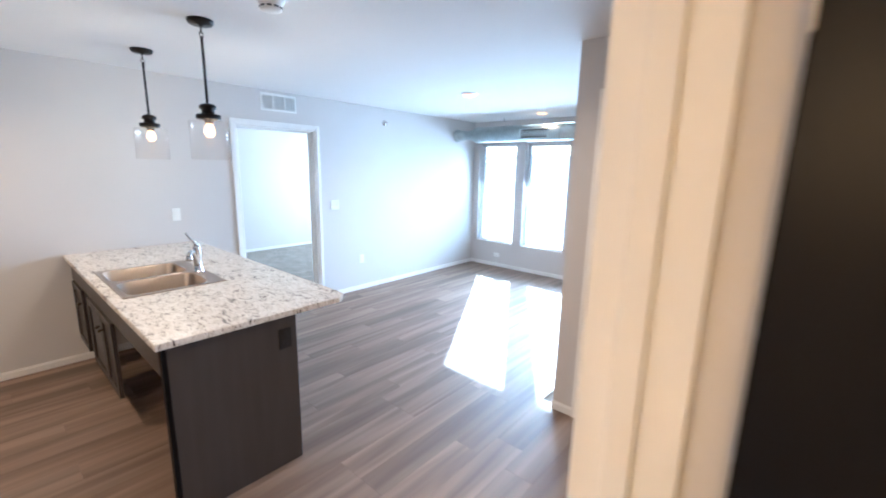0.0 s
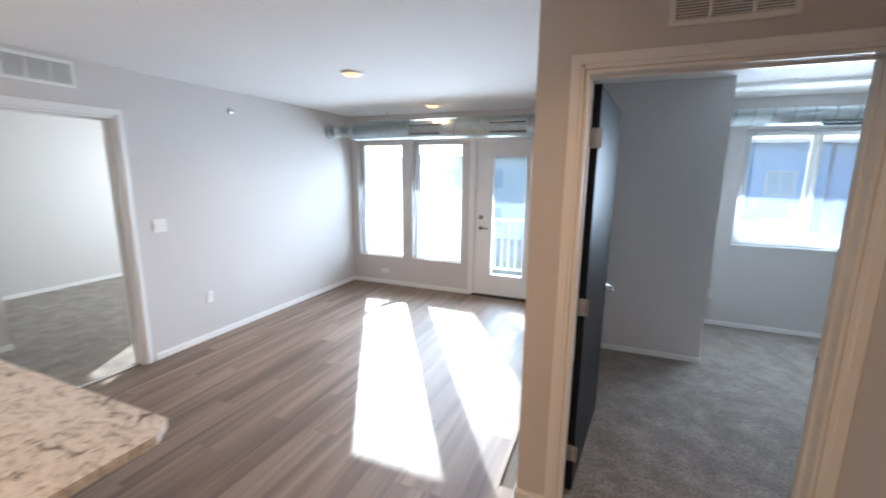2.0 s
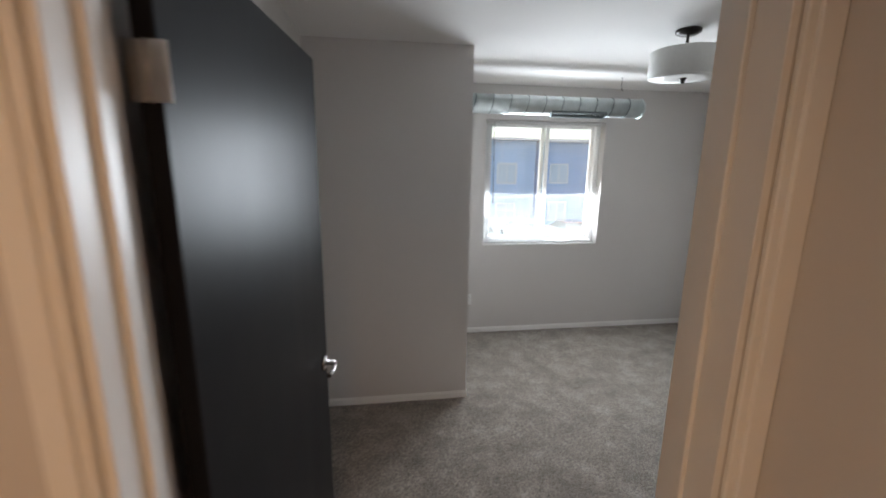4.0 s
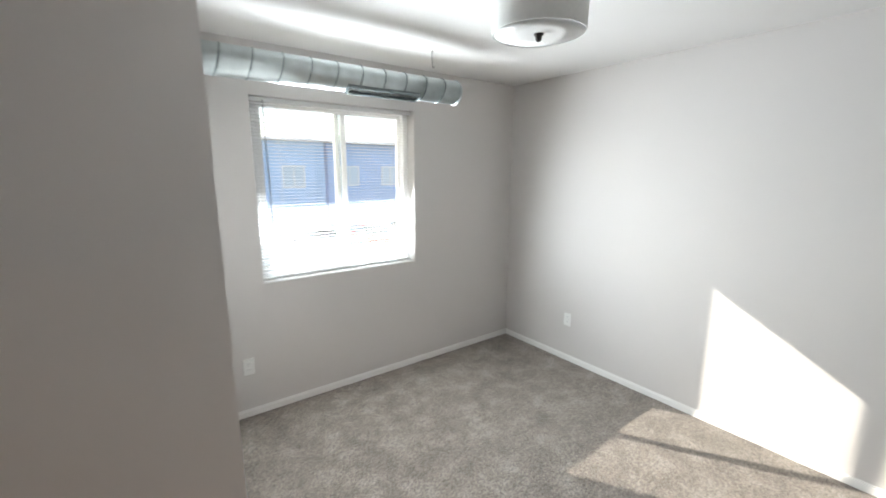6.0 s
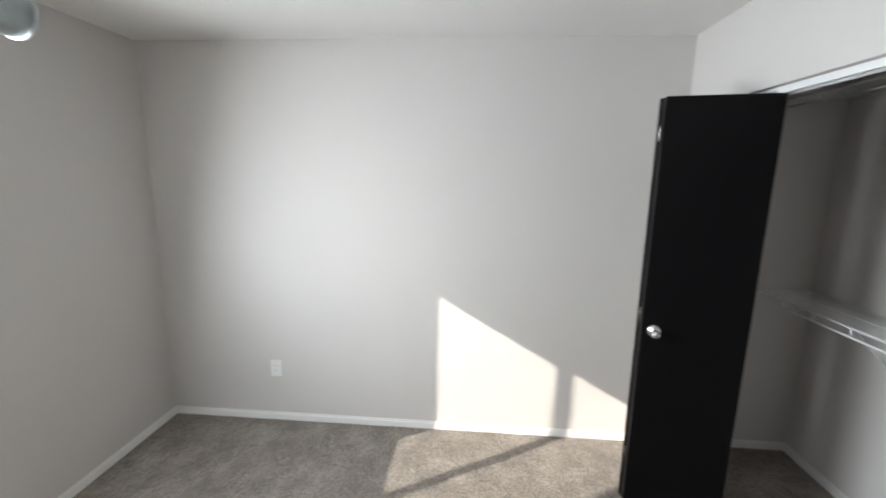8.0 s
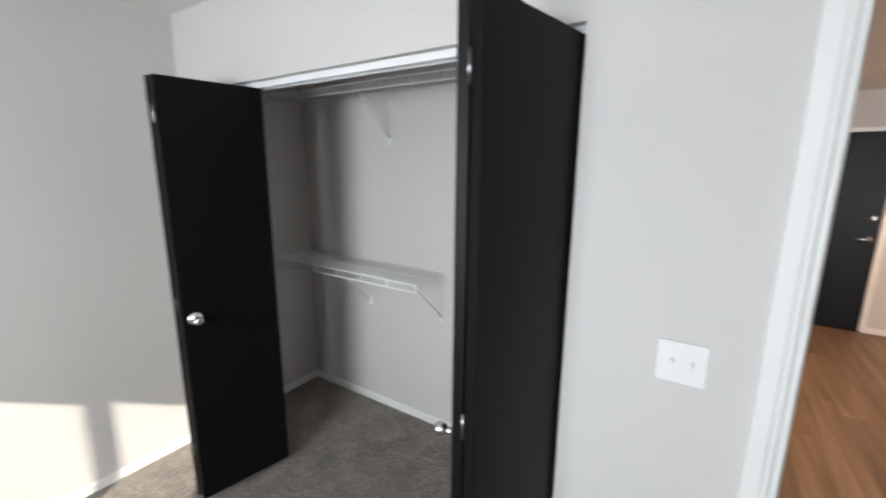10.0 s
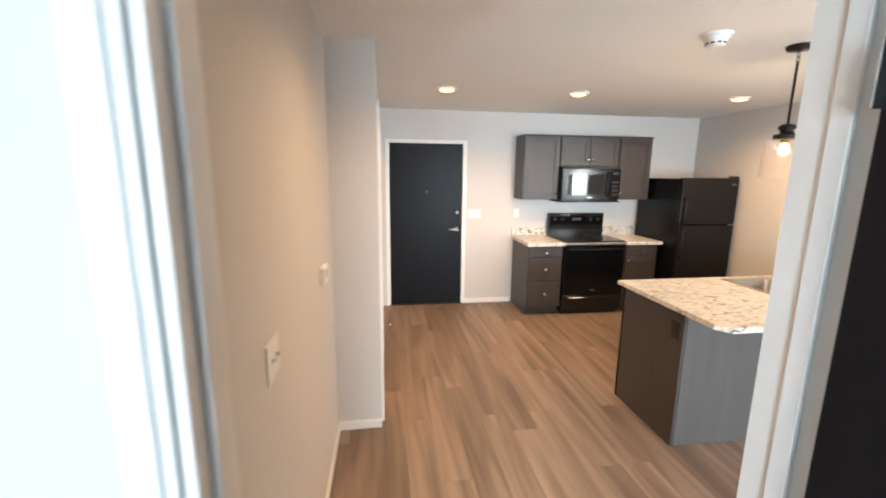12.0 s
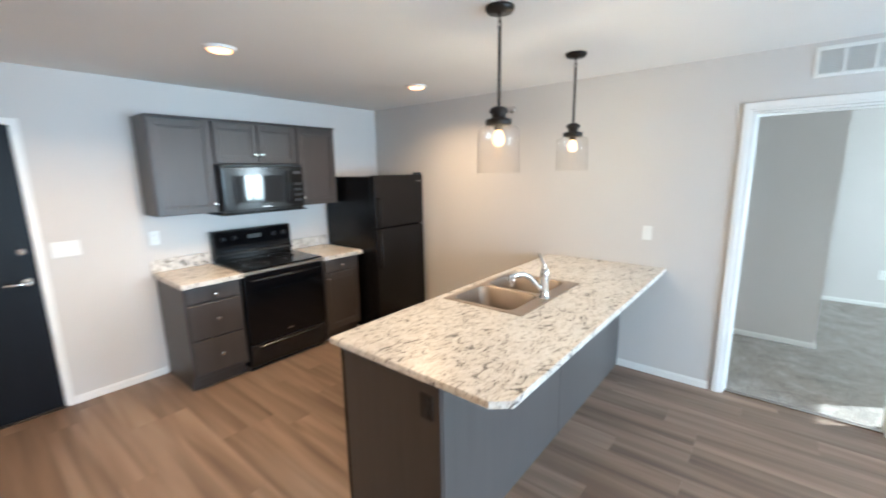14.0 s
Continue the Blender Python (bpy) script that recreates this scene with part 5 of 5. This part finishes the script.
boxpart("hinge", (f0 + 0.01, f0 + 0.085, ff - 0.04, ff + 0.006, 1.1185, 1.1295), "nickel", fr, 0.001, "steel middle hinge")
boxpart("kick_grille", (f0 + 0.01, f1 - 0.01, ff - 0.08, ff - 0.05, 0.012, 0.080), "plastic_black", fr, 0.002)
bm = bmesh.new()
for px in (f0 + 0.06, f1 - 0.06):
    for py in (ff - 0.12, S + 0.12):
        lathe(bm, [(0.018, 0), (0.018, 0.016)], Matrix.Translation((px, py, 0)), 12)
part("foot", bm, "plastic_black", fr)

# spring door stop on the baseboard of the entry hall
ds = thing("door_stop_spring", "white-tipped spring door stop screwed to the baseboard", "door stop", pose(0.933, -3.69, 0.045, 0, -90, 0))
bm = bmesh.new()
tube(bm, [(0.006 * math.cos(a), 0.006 * math.sin(a), 0.004 + a * 0.0011) for a in [k * 0.5 for k in range(120)]], 0.0014, 5)
part("spring", bm, "nickel", ds)
bm = bmesh.new()
lathe(bm, [(0.008, 0.068), (0.009, 0.072), (0.009, 0.082), (0.0001, 0.084)], None, 12)
part("tip", bm, "plastic_white", ds)
bm = bmesh.new()
lathe(bm, [(0.010, 0.0), (0.009, 0.005), (0.004, 0.006)], None, 12)
part("base", bm, "nickel", ds)

# ---- bathroom, seen through its doorway ----
van = thing("bathroom_vanity", "dark bathroom vanity with a white top", "vanity")
boxpart("body", (1.069, 1.585, -4.35, -3.175, 0.10, 0.835), "closet_door", van, 0.002)
boxpart("toe_board", (1.069, 1.52, -4.34, -3.185, 0.0, 0.10), "closet_door", van)
boxpart("top", (1.069, 1.605, -4.36, -3.165, 0.836, 0.872), "vinyl_white", van, 0.005, "white cultured-marble top", seg=2)
for y0, y1 in ((-4.335, -3.770), (-3.755, -3.190)):
    d = boxpart("door", (1.586, 1.602, y0, y1, 0.125, 0.820), "closet_door", van, 0.003)
    bm = bmesh.new()
    lathe(bm, [(0.006, 0), (0.014, 0.018), (0.0001, 0.026)], pose(1.602, -3.80 if y0 < -4 else -3.72, 0.74, 0, 90, 0), 12)
    part("knob", bm, "nickel", d)
bf = thing("bathroom_faucet", "bronze bathroom faucet on the vanity", "faucet", pose(1.19, -3.72, 0.872))
bm = bmesh.new()
lathe(bm, [(0.024, 0), (0.022, 0.008), (0.014, 0.016), (0.013, 0.07)], None, 16)
tube(bm, [(0, 0, 0.06), (0.03, 0, 0.095), (0.08, 0, 0.10), (0.12, 0, 0.075)], 0.010, 10)
part("spout", bm, "bronze", bf)
bm = bmesh.new()
tube(bm, [(-0.005, 0, 0.07), (-0.01, 0, 0.10), (-0.035, 0, 0.125)], 0.006, 8)
part("lever", bm, "bronze", bf)
sc = thing("wall_sconce", "dark bronze bathroom wall lamp with lit frosted shades", "wall lamp", pose(1.066, -3.70, 2.05))
bm = bmesh.new()
box(bm, 0.0, 0.02, -0.28, 0.28, -0.035, 0.035, bevel=0.004)
part("back_plate", bm, "bronze", sc)
for y in (-0.2, 0.0, 0.2):
    bm = bmesh.new()
    tube(bm, [(0.02, y, 0.0), (0.08, y, 0.01), (0.115, y, -0.005), (0.12, y, -0.03)], 0.007, 8)
    arm = part("arm", bm, "bronze", sc)
    bm = bmesh.new()
    lathe(bm, [(0.025, -0.03), (0.048, -0.06), (0.058, -0.15), (0.055, -0.15), (0.045, -0.062), (0.0001, -0.05)], Matrix.Translation((0.12, y, 0)), 20, cap=False)
    part("shade", bm, "sconce_glow", arm, "glowing frosted glass shade")
ld = bpy.data.lights.new("wall_sconce_light", "POINT")
ld.energy, ld.color, ld.shadow_soft_size = BATH_LIGHT, (1.0, 0.50, 0.17), 0.08
lo = new("wall_sconce_light", ld)
lo.location = (1.42, -3.70, 1.86)
tr = thing("towel_ring", "bronze towel ring on the bathroom wall", "towel ring", pose(1.40, S, 1.36))
bm = bmesh.new()
lathe(bm, [(0.024, 0), (0.022, 0.008), (0.009, 0.012), (0.009, 0.045)], pose(0, 0, 0, -90, 0, 0), 16)
part("post", bm, "bronze", tr)
bm = bmesh.new()
tube(bm, [(0.075 * math.sin(a), 0.042, -0.072 + 0.075 * math.cos(a)) for a in [2 * math.pi * k / 28 for k in range(29)]], 0.0045, 8, cap=False)
part("ring", bm, "bronze", tr)

# ---- outside ----
GZ = -3.1
bm = bmesh.new()
g = bmesh.ops.create_grid(bm, x_segments=24, y_segments=24, size=1.0)
for v in bm.verts:
    v.co = Vector((v.co.x * 900, v.co.y * 900, GZ))
structure(part("ground", bm, "asphalt"), "pale sunlit parking lot outside the windows", "ground")
bm = bmesh.new()
box(bm, -14, 30, 17.0, 19.2, GZ, GZ + 0.14, bevel=0.03)
structure(part("grass", bm, "grass"), "strip of lawn with a kerb across the parking lot", "grass")


def apartment_house(x0, x1, y, depth, height, siding, label):
    """A two-storey building with lap siding, windows in their frames and a pitched roof."""
    h = thing("apartment_building", label, "building", pose(0, 0, 0))
    bm = bmesh.new()
    box(bm, x0, x1, y, y + depth, GZ, GZ + height)
    n = int(height / 0.24)
    for i in range(n):
        z = GZ + 0.1 + i * 0.24
        box(bm, x0, x1, y - 0.02, y - 0.001, z, z + 0.205)
    part("wall", bm, siding, h)
    bm = bmesh.new()
    a = [(x0 - 0.5, y - 0.6, GZ + height), (x1 + 0.5, y - 0.6, GZ + height), (x1 + 0.5, y + depth + 0.6, GZ + height), (x0 - 0.5, y + depth + 0.6, GZ + height)]
    ridge = [(x0 - 0.5, y + depth / 2, GZ + height + 0.6), (x1 + 0.5, y + depth / 2, GZ + height + 0.6)]
    vs = [bm.verts.new(p) for p in a + ridge]
    for f in ((0, 1, 5, 4), (2, 3, 4, 5), (1, 2, 5), (3, 0, 4), (3, 2, 1, 0)):
        bm.faces.new([vs[k] for k in f])
    part("roof", bm, "roof_dark", h)
    k = int((x1 - x0) / 3.2)
    for i in range(k):
        for zf in (GZ + 0.9, GZ + 3.6):
            x = x0 + 1.6 + i * 3.2
            bm = bmesh.new()
            for q in ((x - 0.7, x - 0.62, zf, zf + 1.4), (x + 0.62, x + 0.7, zf, zf + 1.4), (x - 0.62, x + 0.62, zf, zf + 0.08), (x - 0.62, x + 0.62, zf + 1.32, zf + 1.4), (x - 0.03, x + 0.03, zf + 0.08, zf + 1.32)):
                box(bm, q[0], q[1], y - 0.08, y - 0.021, q[2], q[3])
            wf = part("window", bm, "vinyl_white", h)
            boxpart("pane", (x - 0.62, x + 0.62, y - 0.045, y - 0.025, zf + 0.08, zf + 1.32), "pane_far", wf)
    return h


apartment_house(-22, -2.5, 27, 11, 5.8, "siding_pale", "pale blue two-storey apartment building across the parking lot")
apartment_house(1.0, 11.0, 27, 11, 6.5, "siding_blue", "blue two-storey apartment building across the parking lot")
apartment_house(11.6, 34, 28, 11, 6.5, "siding_navy", "navy two-storey apartment building across the parking lot")


def parked_car(x, y, yaw, paint, label):
    """A parked saloon: body and cabin from swept sections, with glass, wheels and lamps."""
    c = thing("parked_car", label, "car", pose(x, y, GZ, 0, 0, yaw), "parked cars")
    bm = bmesh.new()
    prof = [(-2.2, 0.45), (-2.22, 0.75), (-2.0, 0.92), (-1.0, 0.98), (0.9, 0.98), (1.9, 0.84), (2.2, 0.66), (2.2, 0.35), (-2.1, 0.28)]
    sides = []
    for s, w in ((-1, 0.80), (-1, 0.88), (1, 0.88), (1, 0.80)):
        sides.append([bm.verts.new((px * (1 if w > 0.85 else 0.985), s * w, pz * (1 if w > 0.85 else 1.0) - (0 if w > 0.85 else 0.0))) for px, pz in prof])
    for a, b in zip(sides, sides[1:]):
        for i in range(len(prof)):
            bm.faces.new((a[i], a[(i + 1) % len(prof)], b[(i + 1) % len(prof)], b[i]))
    bm.faces.new(sides[0])
    bm.faces.new(sides[-1])
    part("body", bm, paint, c)
    bm = bmesh.new()
    vs = [bm.verts.new(p) for p in ((-1.55, -0.78, 0.97), (1.15, -0.78, 0.97), (1.15, 0.78, 0.97), (-1.55, 0.78, 0.97), (-1.0, -0.62, 1.40), (0.35, -0.62, 1.40), (0.35, 0.62, 1.40), (-1.0, 0.62, 1.40))]
    for f in ((0, 1, 5, 4), (1, 2, 6, 5), (2, 3, 7, 6), (3, 0, 4, 7)):
        bm.faces.new([vs[k] for k in f])
    part("glass", bm, "glass_black", c)
    boxpart("roof", (-1.02, 0.37, -0.63, 0.63, 1.395, 1.435), paint, c, 0.02)
    for wx in (-1.35, 1.35):
        for wy in (-0.80, 0.80):
            bm = bmesh.new()
            lathe(bm, [(0.20, -0.10), (0.31, -0.10), (0.33, -0.06), (0.33, 0.06), (0.31, 0.10), (0.20, 0.10)], pose(wx, wy, 0.33, 90, 0, 0), 24)
            wh = part("tyre", bm, "rubber", c)
            bm = bmesh.new()
            lathe(bm, [(0.20, -0.085), (0.06, -0.11), (0.06, 0.11), (0.20, 0.085)], pose(wx, wy, 0.33, 90, 0, 0), 18)
            part("rim", bm, "nickel", wh)
    return c


parked_car(12.4, 24.2, 90, "car_red", "red parked car beyond the lawn")
parked_car(6.3, 24.2, 90, "car_white", "white parked car beyond the lawn")
parked_car(9.3, 24.3, 90, "car_white", "white parked car beyond the lawn")
parked_car(15.6, 24.3, 90, "car_dark", "dark parked car beyond the lawn")
parked_car(5.2, 11.0, 0, "car_white", "white car parked below the bedroom window")
parked_car(-3.0, 21.6, 90, "car_white", "white parked car beyond the lawn")

# balcony outside the patio door
bal = thing("balcony", "timber balcony deck with a white railing outside the patio door", "balcony")
bm = bmesh.new()
box(bm, -3.5, 0.2, N + 0.175, 5.05, -0.24, -0.135)
part("joist", bm, "deck_wood", bal)
bm = bmesh.new()
box(bm, -0.065, 0.065, N + 0.18, 5.05, 0, 0.025, bevel=0.003)
me = mesh_of("deck_board", bm, "deck_wood")
for i in range(26):
    o = new("deck_board", me)
    o.parent, o.location = bal, (-3.42 + i * 0.141, 0, -0.134)
for x in (-3.45, -1.65, 0.15):
    boxpart("post", (x - 0.045, x + 0.045, 4.96, 5.05, -0.108, 0.92), "vinyl_white", bal, 0.004)
for z0, z1 in ((0.84, 0.88), (-0.02, 0.02)):
    boxpart("rail", (-3.405, 0.105, 4.985, 5.025, z0, z1), "vinyl_white", bal, 0.004)
bm = bmesh.new()
box(bm, -0.009, 0.009, -0.009, 0.009, 0.02, 0.84)
me = mesh_of("baluster", bm, "vinyl_white")
for i in range(28):
    x = -3.33 + i * 0.122
    if abs(x + 1.65) > 0.06:
        o = new("baluster", me)
        o.parent, o.location = bal, (x, 5.005, 0)
st = thing("stair_railing", "white sloping stair railing with pickets outside the window", "railing", pose(-3.62, 5.0, 0))
for z in (1.34, 0.16):
    bm = bmesh.new()
    tube(bm, [(-1.9, 0, z + 1.6), (0, 0, z)], 0.024, 8)
    part("rail", bm, "vinyl_white", st)
bm = bmesh.new()
box(bm, -0.012, 0.012, -0.012, 0.012, 0.16, 1.34)
me = mesh_of("picket", bm, "vinyl_white")
for i in range(19):
    x = -1.88 + i * 0.10
    o = new("picket", me)
    o.parent, o.location = st, (x, 0, -x * 1.6 / 1.9)
for x in (-1.9, -0.03):
    boxpart("post", (x - 0.04, x + 0.04, -0.04, 0.04, GZ, 1.40 - x * 0.842), "vinyl_white", st, 0.004)

# ---- vinyl planks of the floor ----
PLANK_W = 0.1800
plank_mesh = {}


def plank_of(length):
    """One plank of that length, its top edges eased, shared by all planks alike."""
    key = round(length, 2)
    if key not in plank_mesh:
        bm = bmesh.new()
        w, l, e = PLANK_W - 0.0005, length - 0.0004, 0.0006
        lo = [bm.verts.new((x * w / 2, y * l / 2, -0.010)) for x, y in ((-1, -1), (1, -1), (1, 1), (-1, 1))]
        mi = [bm.verts.new((x * w / 2, y * l / 2, -e)) for x, y in ((-1, -1), (1, -1), (1, 1), (-1, 1))]
        hi = [bm.verts.new((x * (w / 2 - e), y * (l / 2 - e), 0.0)) for x, y in ((-1, -1), (1, -1), (1, 1), (-1, 1))]
        for a, b in ((lo, mi), (mi, hi)):
            for i in range(4):
                bm.faces.new((a[i], a[(i + 1) % 4], b[(i + 1) % 4], b[i]))
        bm.faces.new(hi)
        plank_mesh[key] = mesh_of("plank", bm, "plank")
    return plank_mesh[key]


plank_floor = structure(new("floor_planks"), "grey-brown wood-look vinyl planks laid lengthwise", "floor")
rng = random.Random(7)


def plank_row(x, y0, total):
    y, left, first = y0, round(total, 2), rng.choice((0.2, 0.4, 0.6, 0.8, 1.0, 1.2))
    while left > 0.01:
        length = round(min(first, left), 2)
        o = new("plank", plank_of(length))
        o.parent, o.location = plank_floor, (x, y + length / 2, 0.0)
        y, left, first = y + length, round(left - length, 2), 1.2


x = W - 0.06 + PLANK_W / 2
while x < 2.2:
    if x + PLANK_W / 2 < 0.05:
        plank_row(x, S - 0.06, 8.0)
    elif x < 1.32:
        plank_row(x, S - 0.06, 4.6)
    else:
        plank_row(x, S - 0.06, 2.6)
    x += PLANK_W
